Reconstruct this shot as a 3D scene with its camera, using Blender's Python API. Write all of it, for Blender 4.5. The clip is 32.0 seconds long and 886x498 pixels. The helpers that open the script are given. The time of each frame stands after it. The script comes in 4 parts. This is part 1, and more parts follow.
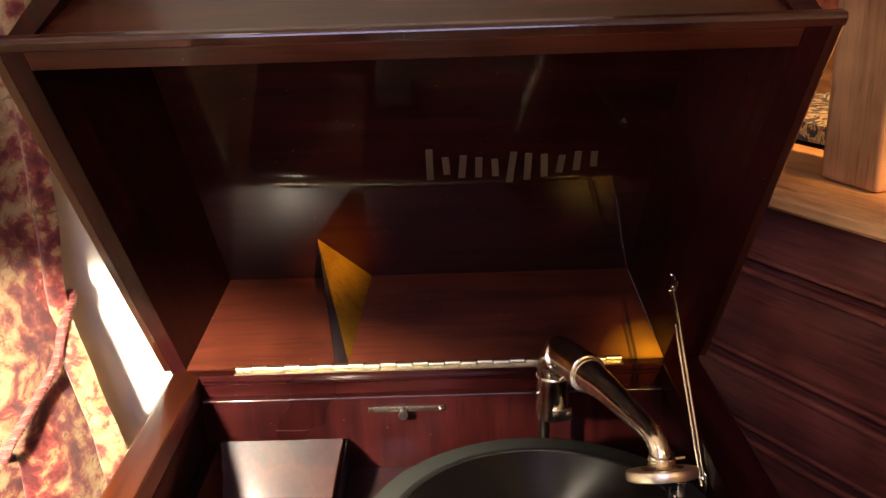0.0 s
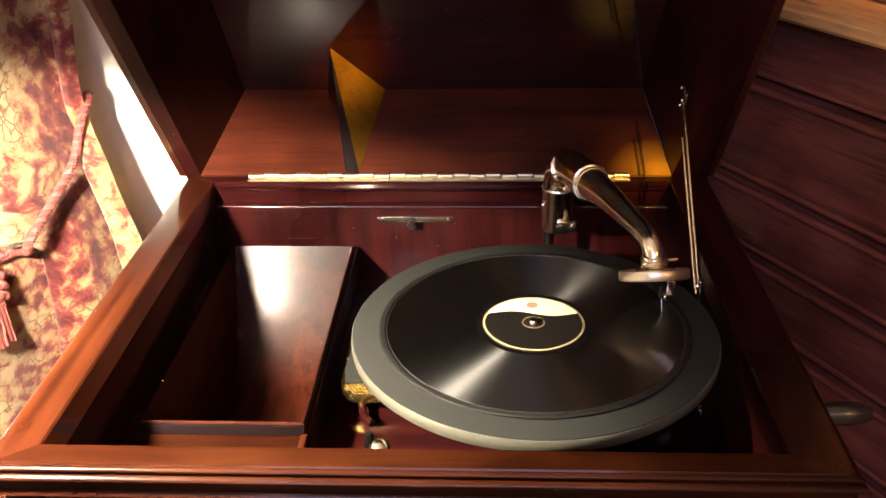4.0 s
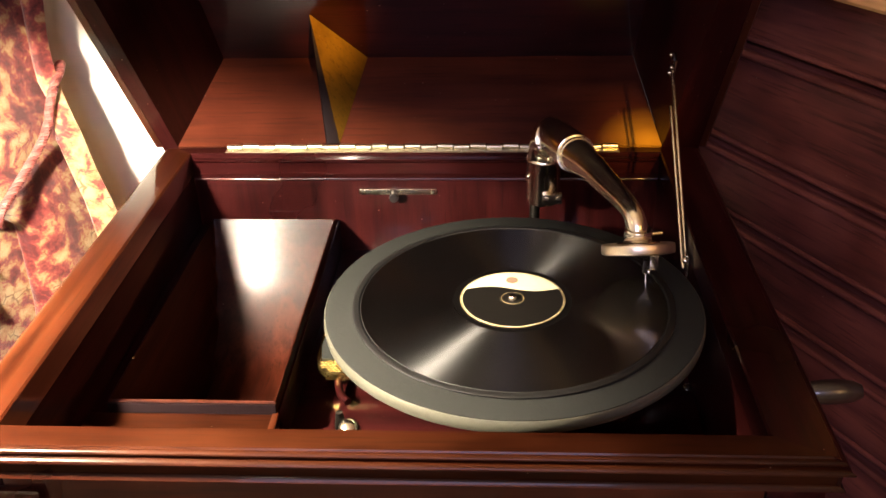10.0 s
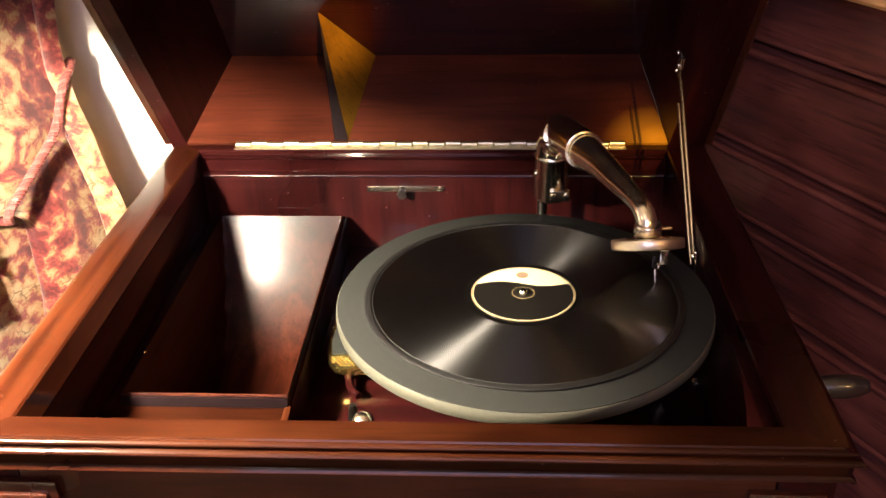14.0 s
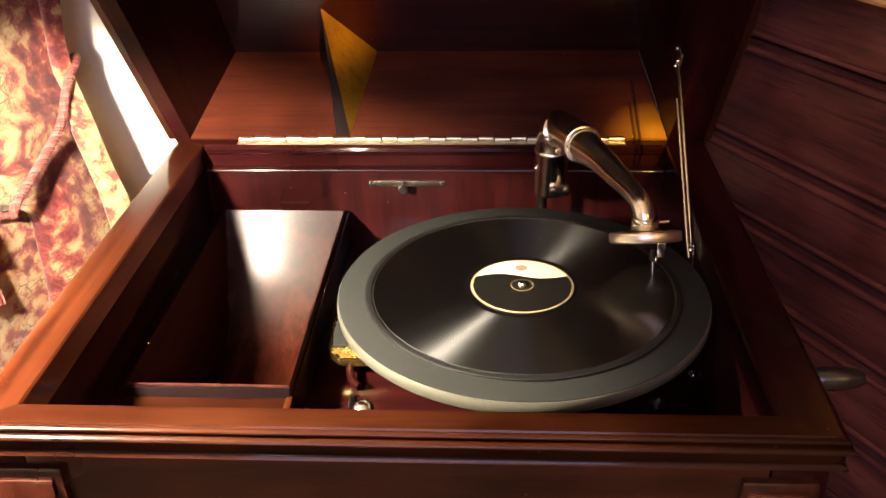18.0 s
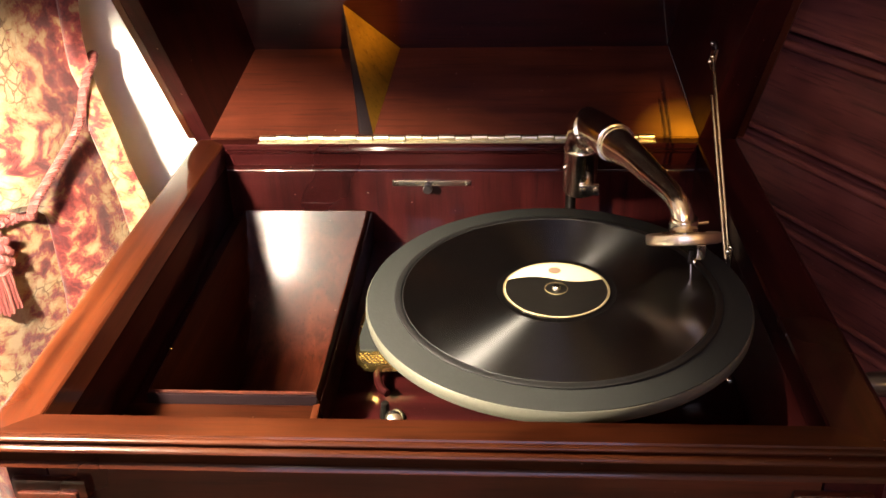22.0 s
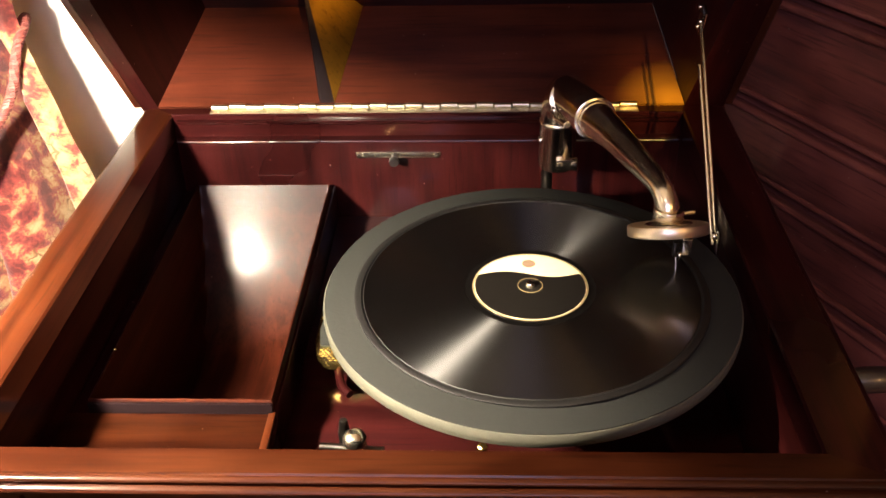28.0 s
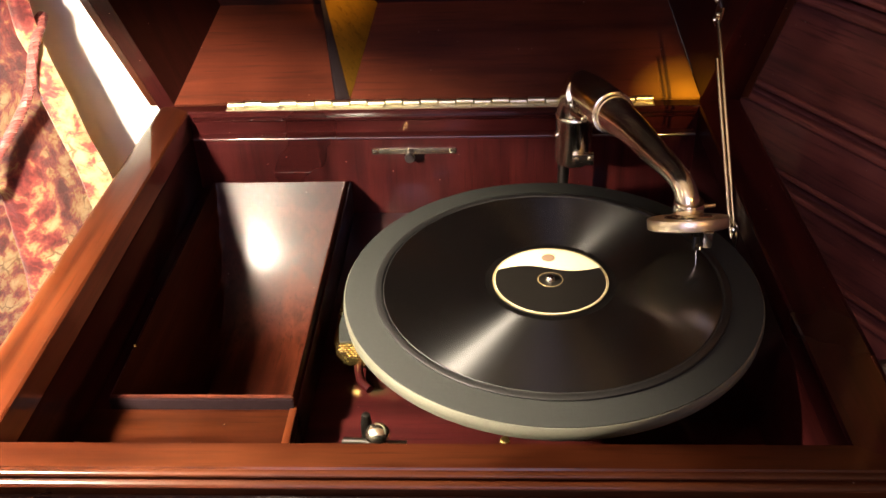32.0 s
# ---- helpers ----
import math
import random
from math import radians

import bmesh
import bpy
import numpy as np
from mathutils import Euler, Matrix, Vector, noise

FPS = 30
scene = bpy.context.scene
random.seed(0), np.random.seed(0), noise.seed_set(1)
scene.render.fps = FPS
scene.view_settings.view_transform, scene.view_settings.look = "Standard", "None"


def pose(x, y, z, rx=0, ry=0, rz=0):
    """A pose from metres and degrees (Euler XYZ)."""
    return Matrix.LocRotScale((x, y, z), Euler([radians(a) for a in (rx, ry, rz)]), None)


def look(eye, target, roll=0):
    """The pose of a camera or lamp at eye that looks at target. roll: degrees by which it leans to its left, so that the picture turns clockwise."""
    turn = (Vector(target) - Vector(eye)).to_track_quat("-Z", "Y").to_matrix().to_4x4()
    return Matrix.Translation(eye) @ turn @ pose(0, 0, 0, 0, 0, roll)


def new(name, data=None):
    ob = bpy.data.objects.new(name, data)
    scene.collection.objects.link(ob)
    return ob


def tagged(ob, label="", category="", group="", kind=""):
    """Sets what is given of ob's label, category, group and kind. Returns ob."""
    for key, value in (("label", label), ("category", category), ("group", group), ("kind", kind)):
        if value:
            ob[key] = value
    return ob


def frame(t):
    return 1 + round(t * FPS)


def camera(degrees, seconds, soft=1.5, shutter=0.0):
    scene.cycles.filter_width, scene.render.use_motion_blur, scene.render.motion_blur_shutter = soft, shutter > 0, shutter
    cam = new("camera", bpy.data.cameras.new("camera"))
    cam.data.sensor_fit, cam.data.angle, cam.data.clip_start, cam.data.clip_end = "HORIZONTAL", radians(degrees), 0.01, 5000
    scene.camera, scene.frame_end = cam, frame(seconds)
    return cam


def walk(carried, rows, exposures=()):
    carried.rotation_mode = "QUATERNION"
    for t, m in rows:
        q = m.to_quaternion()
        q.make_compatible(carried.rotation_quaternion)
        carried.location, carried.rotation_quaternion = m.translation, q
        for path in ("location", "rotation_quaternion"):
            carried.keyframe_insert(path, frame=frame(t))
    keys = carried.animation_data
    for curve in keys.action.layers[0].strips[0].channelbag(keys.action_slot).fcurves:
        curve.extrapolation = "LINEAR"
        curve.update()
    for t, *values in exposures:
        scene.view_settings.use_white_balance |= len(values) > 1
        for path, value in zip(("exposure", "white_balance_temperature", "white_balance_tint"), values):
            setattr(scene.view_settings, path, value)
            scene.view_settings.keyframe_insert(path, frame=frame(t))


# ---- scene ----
cam = camera(49.98, 32.0)
PATH = [
    (0, (-0.0674, -0.6422, 1.4482), (-0.0733, 0.3047, 1.1268), -1.86),
    (0.5, (-0.0691, -0.6391, 1.4400), (-0.0617, 0.3148, 1.1399), -0.75),
    (1, (-0.0672, -0.6438, 1.4355), (-0.0707, 0.3093, 1.1328), -0.71),
    (1.5, (-0.0518, -0.6457, 1.4139), (-0.0845, 0.2764, 1.0283), -0.38),
    (2, (-0.0445, -0.6489, 1.3947), (-0.1003, 0.2435, 0.9469), -1.20),
    (2.5, (-0.0503, -0.6569, 1.3952), (-0.1057, 0.2296, 0.9360), -1.71),
    (3, (-0.0495, -0.6663, 1.3973), (-0.0989, 0.2222, 0.9411), -1.64),
    (3.5, (-0.0438, -0.6707, 1.4006), (-0.0916, 0.2194, 0.9474), -1.54),
    (4, (-0.0374, -0.6702, 1.4030), (-0.0849, 0.2191, 0.9480), -1.23),
    (4.5, (-0.0273, -0.6642, 1.3995), (-0.0750, 0.2227, 0.9401), -1.05),
    (6.5, (-0.0168, -0.6489, 1.3920), (-0.0707, 0.2327, 0.9231), -1.48),
    (7, (-0.0152, -0.6478, 1.3920), (-0.0697, 0.2326, 0.9209), -1.59),
    (7.5, (-0.0166, -0.6450, 1.3914), (-0.0719, 0.2335, 0.9168), -1.69),
    (8, (-0.0152, -0.6447, 1.3903), (-0.0707, 0.2326, 0.9137), -1.78),
    (8.5, (-0.0154, -0.6441, 1.3889), (-0.0727, 0.2322, 0.9105), -1.75),
    (9, (-0.0165, -0.6449, 1.3895), (-0.0715, 0.2318, 0.9116), -1.63),
    (9.5, (-0.0161, -0.6450, 1.3923), (-0.0688, 0.2307, 0.9123), -1.54),
    (10, (-0.0146, -0.6450, 1.3909), (-0.0685, 0.2304, 0.9105), -1.50),
    (10.5, (-0.0165, -0.6485, 1.3903), (-0.0719, 0.2285, 0.9130), -1.64),
    (11, (-0.0195, -0.6521, 1.3933), (-0.0756, 0.2253, 0.9170), -1.79),
    (11.5, (-0.0181, -0.6540, 1.3920), (-0.0731, 0.2250, 0.9182), -1.82),
    (12, (-0.0195, -0.6536, 1.3905), (-0.0732, 0.2254, 0.9168), -1.72),
    (12.5, (-0.0220, -0.6552, 1.3919), (-0.0772, 0.2231, 0.9169), -1.78),
    (13, (-0.0254, -0.6567, 1.3925), (-0.0805, 0.2208, 0.9161), -1.71),
    (13.5, (-0.0255, -0.6564, 1.3889), (-0.0775, 0.2218, 0.9133), -1.50),
    (14, (-0.0262, -0.6533, 1.3885), (-0.0763, 0.2235, 0.9102), -1.29),
    (14.5, (-0.0236, -0.6521, 1.3897), (-0.0740, 0.2230, 0.9084), -1.29),
    (16.5, (-0.0247, -0.6592, 1.3896), (-0.0752, 0.2157, 0.9078), -1.40),
    (17, (-0.0240, -0.6630, 1.3908), (-0.0757, 0.2118, 0.9092), -1.45),
    (17.5, (-0.0235, -0.6644, 1.3888), (-0.0748, 0.2105, 0.9072), -1.24),
    (18, (-0.0224, -0.6639, 1.3886), (-0.0766, 0.2121, 0.9093), -1.31),
    (18.5, (-0.0254, -0.6662, 1.3915), (-0.0799, 0.2097, 0.9121), -1.26),
    (19, (-0.0266, -0.6662, 1.3918), (-0.0822, 0.2103, 0.9138), -1.23),
    (19.5, (-0.0273, -0.6660, 1.3894), (-0.0848, 0.2115, 0.9133), -1.29),
    (20, (-0.0247, -0.6631, 1.3943), (-0.0857, 0.2140, 0.9179), -1.37),
    (20.5, (-0.0259, -0.6587, 1.3938), (-0.0883, 0.2181, 0.9171), -1.45),
    (21, (-0.0221, -0.6531, 1.3911), (-0.0858, 0.2231, 0.9134), -1.65),
    (21.5, (-0.0235, -0.6512, 1.3868), (-0.0886, 0.2241, 0.9077), -1.79),
    (22, (-0.0421, -0.6424, 1.3812), (-0.1048, 0.2319, 0.8998), -1.73),
    (22.5, (-0.0506, -0.6132, 1.3849), (-0.0801, 0.2467, 0.8753), -1.65),
    (23, (-0.0229, -0.6042, 1.3975), (-0.0759, 0.2479, 0.8768), -2.76),
    (23.5, (-0.0037, -0.5652, 1.3909), (-0.0777, 0.2720, 0.8490), -2.78),
    (24, (-0.0208, -0.5489, 1.3907), (-0.1024, 0.2791, 0.8360), -2.87),
    (24.5, (-0.0280, -0.5565, 1.3957), (-0.0755, 0.2754, 0.8428), -2.15),
    (25, (-0.0311, -0.5613, 1.3974), (-0.0780, 0.2735, 0.8487), -2.12),
    (25.5, (-0.0291, -0.5646, 1.3965), (-0.0728, 0.2716, 0.8498), -1.85),
    (27.5, (-0.0324, -0.5632, 1.3934), (-0.0713, 0.2720, 0.8449), -1.53),
    (28, (-0.0342, -0.5628, 1.3919), (-0.0761, 0.2735, 0.8453), -1.60),
    (28.5, (-0.0322, -0.5627, 1.3906), (-0.0766, 0.2740, 0.8449), -1.74),
    (29, (-0.0372, -0.5628, 1.3920), (-0.0888, 0.2730, 0.8453), -2.01),
    (29.5, (-0.0404, -0.5648, 1.3921), (-0.0930, 0.2709, 0.8455), -2.01),
    (30, (-0.0404, -0.5637, 1.3910), (-0.0922, 0.2705, 0.8419), -1.93),
    (30.5, (-0.0378, -0.5624, 1.3915), (-0.0897, 0.2712, 0.8415), -1.94),
    (31, (-0.0402, -0.5618, 1.3900), (-0.0893, 0.2730, 0.8416), -1.82),
    (31.5, (-0.0421, -0.5629, 1.3902), (-0.0908, 0.2720, 0.8419), -1.98),
    (32, (-0.0439, -0.5651, 1.3897), (-0.0926, 0.2704, 0.8424), -2.19),
]
walk(cam, [(t, look(eye, target, roll)) for t, eye, target, roll in PATH])

# ---- world and lamps ----
world = bpy.data.worlds.new("room_air")
world.use_nodes = True
world.node_tree.nodes["Background"].inputs["Color"].default_value = (1.0, 0.72, 0.45, 1)
world.node_tree.nodes["Background"].inputs["Strength"].default_value = 0.02
scene.world = world


def lamp(name, at, power, colour, radius):
    d = bpy.data.lights.new(name, "POINT")
    d.energy, d.color, d.shadow_soft_size = power, colour, radius
    ob = new(name, d)
    ob.location = at
    return ob


def shaded_lamp(name, at, target, power, colour, radius, cone, blend):
    d = bpy.data.lights.new(name, "SPOT")
    d.energy, d.color, d.shadow_soft_size, d.spot_size, d.spot_blend = power, colour, radius, radians(cone), blend
    ob = new(name, d)
    ob.matrix_basis = look(at, target)
    return ob


# a table lamp beside the cabinet, its shade tipped away from the room
LAMP = (-0.425, -0.250, 1.220)
shaded_lamp("table_lamp_light", LAMP, (LAMP[0] - 0.262, LAMP[1], 0.0), 92.0, (1.0, 0.86, 0.66), 0.018, 161.0, 0.12)
shaded_lamp("table_lamp_uplight", (LAMP[0], LAMP[1], 1.42), (LAMP[0], LAMP[1], 3.0), 30.0, (1.0, 0.80, 0.56), 0.03, 110.0, 0.4)
lamp("lampshade_glow_light", (LAMP[0], LAMP[1], 1.36), 0.9, (1.0, 0.74, 0.50), 0.05)
lamp("ceiling_lamp_light", (-0.53, -1.13, 2.36), 4.0, (1.0, 0.84, 0.70), 0.06)
# Two unseen narrow spots, added to turn the lid brace and lid corner amber
shaded_lamp("amber_brace_spot", (0.50, -1.90, 1.90), (-0.192, 0.348, 1.116), 900.0, (1.0, 0.56, 0.11), 0.02, 2.6, 1.0)
shaded_lamp("amber_corner_spot", (0.54, -1.90, 1.90), (0.130, 0.287, 1.012), 330.0, (1.0, 0.56, 0.11), 0.02, 2.7, 1.0)
lamp("room_lamp_light", (0.80, -1.15, 1.75), 9.0, (1.0, 0.54, 0.18), 0.03)
# Unseen spot added to brighten post, rail and logs, aimed clear of the cabinet
shaded_lamp("landing_fill_spot", (0.95, -0.75, 2.10), (0.76, 0.42, 1.24), 480.0, (1.0, 0.54, 0.21), 0.05, 40, 0.6)
# Unseen bluish area lamp added as fill by the windowless front wall
cool_fill = bpy.data.lights.new("cool_fill_light", "AREA")
cool_fill.shape, cool_fill.size, cool_fill.size_y = "RECTANGLE", 1.1, 1.3
cool_fill.energy, cool_fill.color = 28.0, (0.62, 0.60, 1.0)
new("cool_fill_light", cool_fill).matrix_basis = look((-0.2, -2.25, 1.9), (0.0, 0.4, 1.3))
scene.view_settings.exposure = 0.42


# ---- materials ----
def material(name, rough=0.5, metal=0.0, coat=0.0, coat_rough=0.05):
    m = bpy.data.materials.new(name)
    m.use_nodes = True
    b = m.node_tree.nodes["Principled BSDF"]
    b.inputs["Roughness"].default_value = rough
    b.inputs["Metallic"].default_value = metal
    b.inputs["Coat Weight"].default_value = coat
    b.inputs["Coat Roughness"].default_value = coat_rough
    return m, m.node_tree, b


def node(tree, kind, **values):
    n = tree.nodes.new(kind)
    for key, value in values.items():
        n.inputs[key.replace("_", " ")].default_value = value
    return n


def ramp(tree, source, *stops):
    n = tree.nodes.new("ShaderNodeValToRGB")
    e = n.color_ramp.elements
    while len(e) < len(stops):
        e.new(0.5)
    for el, (at, colour) in zip(e, stops):
        el.position, el.color = at, (*colour, 1)
    tree.links.new(source, n.inputs["Fac"])
    return n


def coords(tree, scale, space="Object"):
    c = tree.nodes.new("ShaderNodeTexCoord")
    mp = tree.nodes.new("ShaderNodeMapping")
    mp.inputs["Scale"].default_value = scale
    tree.links.new(c.outputs[space], mp.inputs["Vector"])
    return mp.outputs["Vector"]


def noise_at(tree, vector, scale, detail=4.0, rough=0.55, distort=0.0):
    n = node(tree, "ShaderNodeTexNoise", Scale=scale, Detail=detail, Roughness=rough, Distortion=distort)
    tree.links.new(vector, n.inputs["Vector"])
    return n.outputs["Fac"]


def bumped(tree, b, height, strength, distance=0.001):
    n = node(tree, "ShaderNodeBump", Strength=strength, Distance=distance)
    tree.links.new(height, n.inputs["Height"])
    tree.links.new(n.outputs["Normal"], b.inputs["Normal"])
    return n


def mixed(tree, fac, a, b_):
    n = tree.nodes.new("ShaderNodeMix")
    n.data_type = "RGBA"
    tree.links.new(fac, n.inputs[0])
    for k, v in ((6, a), (7, b_)):
        if isinstance(v, tuple):
            n.inputs[k].default_value = (*v, 1)
        else:
            tree.links.new(v, n.inputs[k])
    return n.outputs[2]


def wood(name, dark, mid, light, along, rough=0.32, coat=0.9, coat_rough=0.07, scale=1.0, spec=0.2, coat_ior=1.5):
    """Varnished timber with grain along one axis, pores and cloudy figure."""
    m, t, b = material(name, rough, 0.0, coat, coat_rough)
    b.inputs["Specular IOR Level"].default_value = spec
    b.inputs["Coat IOR"].default_value = coat_ior
    s = [34.0 * scale, 34.0 * scale, 34.0 * scale]
    s["xyz".index(along)] = 2.6 * scale
    grain = noise_at(t, coords(t, s), 1.0, 6.0, 0.6, 0.6)
    s2 = [330.0, 330.0, 330.0]
    s2["xyz".index(along)] = 16.0
    pores = noise_at(t, coords(t, s2), 1.0, 2.0, 0.5)
    cloud = noise_at(t, coords(t, (7, 7, 7)), 1.0, 3.0)
    base = ramp(t, grain, (0.22, dark), (0.5, mid), (0.82, light)).outputs["Color"]
    fleck = noise_at(t, coords(t, [k * 2.2 for k in s]), 1.0, 3.0, 0.6)
    base = mixed(t, ramp(t, fleck, (0.34, (0.5, 0.5, 0.5)), (0.52, (0, 0, 0))).outputs["Color"], base, tuple(c * 0.55 for c in dark))
    deep = ramp(t, cloud, (0.32, (0.36, 0.30, 0.30)), (0.62, (1.0, 1.0, 1.0))).outputs["Color"]
    mul = t.nodes.new("ShaderNodeMix")
    mul.data_type, mul.blend_type = "RGBA", "MULTIPLY"
    mul.inputs[0].default_value = 0.8
    t.links.new(base, mul.inputs[6])
    t.links.new(deep, mul.inputs[7])
    specks = ramp(t, pores, (0.30, (0.45, 0.4, 0.4)), (0.42, (1, 1, 1))).outputs["Color"]
    mul2 = t.nodes.new("ShaderNodeMix")
    mul2.data_type, mul2.blend_type = "RGBA", "MULTIPLY"
    mul2.inputs[0].default_value = 0.7
    t.links.new(mul.outputs[2], mul2.inputs[6])
    t.links.new(specks, mul2.inputs[7])
    cell = node(t, "ShaderNodeTexVoronoi", Scale=150.0, Randomness=1.0)
    t.links.new(coords(t, (1, 1, 1)), cell.inputs["Vector"])
    split = t.nodes.new("ShaderNodeSeparateColor")
    t.links.new(cell.outputs["Color"], split.inputs["Color"])
    few = ramp(t, split.outputs["Red"], (0.90, (0, 0, 0)), (0.93, (1, 1, 1))).outputs["Color"]
    dot = ramp(t, cell.outputs["Distance"], (0.05, (1, 1, 1)), (0.10, (0, 0, 0))).outputs["Color"]
    dust = t.nodes.new("ShaderNodeMix")
    dust.data_type, dust.blend_type = "RGBA", "MULTIPLY"
    dust.inputs[0].default_value = 1.0
    t.links.new(few, dust.inputs[6])
    t.links.new(dot, dust.inputs[7])
    t.links.new(mixed(t, dust.outputs[2], mul2.outputs[2], (0.20, 0.16, 0.13)), b.inputs["Base Color"])
    r = ramp(t, cloud, (0.3, (rough * 0.8,) * 3), (0.7, (rough * 1.25,) * 3))
    t.links.new(r.outputs["Color"], b.inputs["Roughness"])
    bumped(t, b, pores, 0.12, 0.0004)
    cb = node(t, "ShaderNodeBump", Strength=0.018, Distance=0.001)
    t.links.new(grain, cb.inputs["Height"])
    t.links.new(cb.outputs["Normal"], b.inputs["Coat Normal"])
    return m


MAH = ((0.014, 0.0027, 0.0016), (0.040, 0.0086, 0.0040), (0.080, 0.0205, 0.0088))
wood_x = wood("mahogany_grain_across", *MAH, "x")
wood_y = wood("mahogany_grain_deep", *[(k[0], k[1], k[2] * 0.6) for k in MAH], "y", coat=1.0, coat_rough=0.035, coat_ior=1.75)
wood_z = wood("mahogany_grain_upright", *MAH, "z")
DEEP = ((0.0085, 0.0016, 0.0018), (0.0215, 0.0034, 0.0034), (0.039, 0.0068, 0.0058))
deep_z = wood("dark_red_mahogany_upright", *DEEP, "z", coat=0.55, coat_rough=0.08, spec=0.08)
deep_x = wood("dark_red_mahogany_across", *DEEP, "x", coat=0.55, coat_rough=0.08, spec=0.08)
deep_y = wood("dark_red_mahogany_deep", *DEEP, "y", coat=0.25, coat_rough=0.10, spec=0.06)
lid_back_wood = wood("satin_mahogany_across", (0.021, 0.0040, 0.0023), (0.050, 0.0107, 0.0050), (0.092, 0.0225, 0.0099), "x", rough=0.42, coat=0.32, coat_rough=0.28, spec=0.06)
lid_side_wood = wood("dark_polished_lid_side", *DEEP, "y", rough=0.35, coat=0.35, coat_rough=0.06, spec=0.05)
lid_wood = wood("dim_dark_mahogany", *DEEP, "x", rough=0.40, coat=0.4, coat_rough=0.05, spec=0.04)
well_wood = wood("dark_polished_mahogany", *[tuple(c * 0.8 for c in k) for k in MAH], "y", rough=0.40, coat=0.042, coat_rough=0.16, spec=0.05)
front_wood = wood("red_brown_mahogany_across", *[(k[0] * 0.46, k[1] * 0.46, k[2] * 0.34) for k in MAH], "x", coat=0.2, coat_rough=0.07, spec=0.08)


def painted_pool(m, at, size, colour):
    """Paints a pool of light into the base colour, thinning out with distance from its centre."""
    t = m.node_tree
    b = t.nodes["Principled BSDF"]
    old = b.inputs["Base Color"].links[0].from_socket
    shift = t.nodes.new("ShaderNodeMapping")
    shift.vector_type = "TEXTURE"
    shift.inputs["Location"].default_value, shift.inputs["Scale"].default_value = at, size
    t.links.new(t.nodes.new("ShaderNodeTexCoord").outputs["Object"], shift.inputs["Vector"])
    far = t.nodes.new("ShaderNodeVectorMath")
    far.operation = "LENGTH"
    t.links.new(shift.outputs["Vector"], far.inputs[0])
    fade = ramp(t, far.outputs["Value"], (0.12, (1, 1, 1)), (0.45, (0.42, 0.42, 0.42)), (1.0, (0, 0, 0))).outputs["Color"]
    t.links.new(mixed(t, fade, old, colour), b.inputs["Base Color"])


# amber light on the lid back's lower right corner, put into its colour
painted_pool(lid_back_wood, (0.152, 0.0, -0.004), (0.062, 0.05, 0.046), (0.40, 0.19, 0.014))
pine = wood("oiled_pine", (0.30, 0.14, 0.05), (0.54, 0.29, 0.11), (0.62, 0.36, 0.16), "y", 0.5, 0.15, 0.3, 0.7)
pine_z = wood("oiled_pine_upright", (0.32, 0.15, 0.06), (0.54, 0.29, 0.12), (0.62, 0.36, 0.17), "z", 0.5, 0.15, 0.3, 0.6)
# brace face colour with the amber lamplight painted in
brace_wood = wood("amber_lit_wood", (0.11, 0.050, 0.0030), (0.14, 0.066, 0.0042), (0.17, 0.082, 0.0058), "y", 0.5, 0.1, 0.3)
log_wood = wood("dark_stained_log", (0.050, 0.0150, 0.0135), (0.150, 0.043, 0.033), (0.26, 0.079, 0.052), "y", 0.55, 0.10, 0.25, 0.7)
floor_wood = wood("floorboard", (0.10, 0.05, 0.025), (0.17, 0.09, 0.045), (0.22, 0.12, 0.06), "y", 0.45, 0.2, 0.2, 0.6)


def metal(name, colour, rough, wear=0.35):
    m, t, b = material(name, rough, 1.0)
    n = noise_at(t, coords(t, (90, 90, 90)), 1.0, 5.0, 0.65)
    big = noise_at(t, coords(t, (28, 28, 28)), 1.0, 3.0)
    low = tuple(c * (1 - wear) for c in colour)
    c = ramp(t, big, (0.34, low), (0.58, colour))
    t.links.new(c.outputs["Color"], b.inputs["Base Color"])
    r = ramp(t, n, (0.3, (rough * 0.85,) * 3), (0.75, (min(1, rough * 1.3),) * 3))
    t.links.new(r.outputs["Color"], b.inputs["Roughness"])
    bumped(t, b, n, 0.015, 0.0003)
    return m


nickel = metal("worn_nickel", (0.90, 0.83, 0.66), 0.19, 0.12)
satin = metal("satin_nickel", (0.74, 0.64, 0.48), 0.36, 0.08)
nickel_dull = metal("tarnished_nickel", (0.90, 0.83, 0.66), 0.20, 0.22)
brass = metal("pale_brass", (0.60, 0.54, 0.38), 0.32, 0.10)
gold = metal("gilt_brass", (0.92, 0.66, 0.22), 0.24, 0.2)
iron = metal("black_iron", (0.05, 0.045, 0.04), 0.35)


def plain(name, colour, rough, spread=0.25, scale=60.0, bump=0.1, coat=0.0):
    m, t, b = material(name, rough, 0.0, coat)
    n = noise_at(t, coords(t, (scale,) * 3), 1.0, 5.0, 0.6)
    big = noise_at(t, coords(t, (scale / 9,) * 3), 1.0, 3.0)
    lo, hi = tuple(c * (1 - spread) for c in colour), tuple(min(1, c * (1 + spread)) for c in colour)
    fine = ramp(t, n, (0.3, lo), (0.7, hi)).outputs["Color"]
    mx = mixed(t, big, fine, colour)
    t.links.new(mx, b.inputs["Base Color"])
    bumped(t, b, n, bump, 0.0006)
    return m


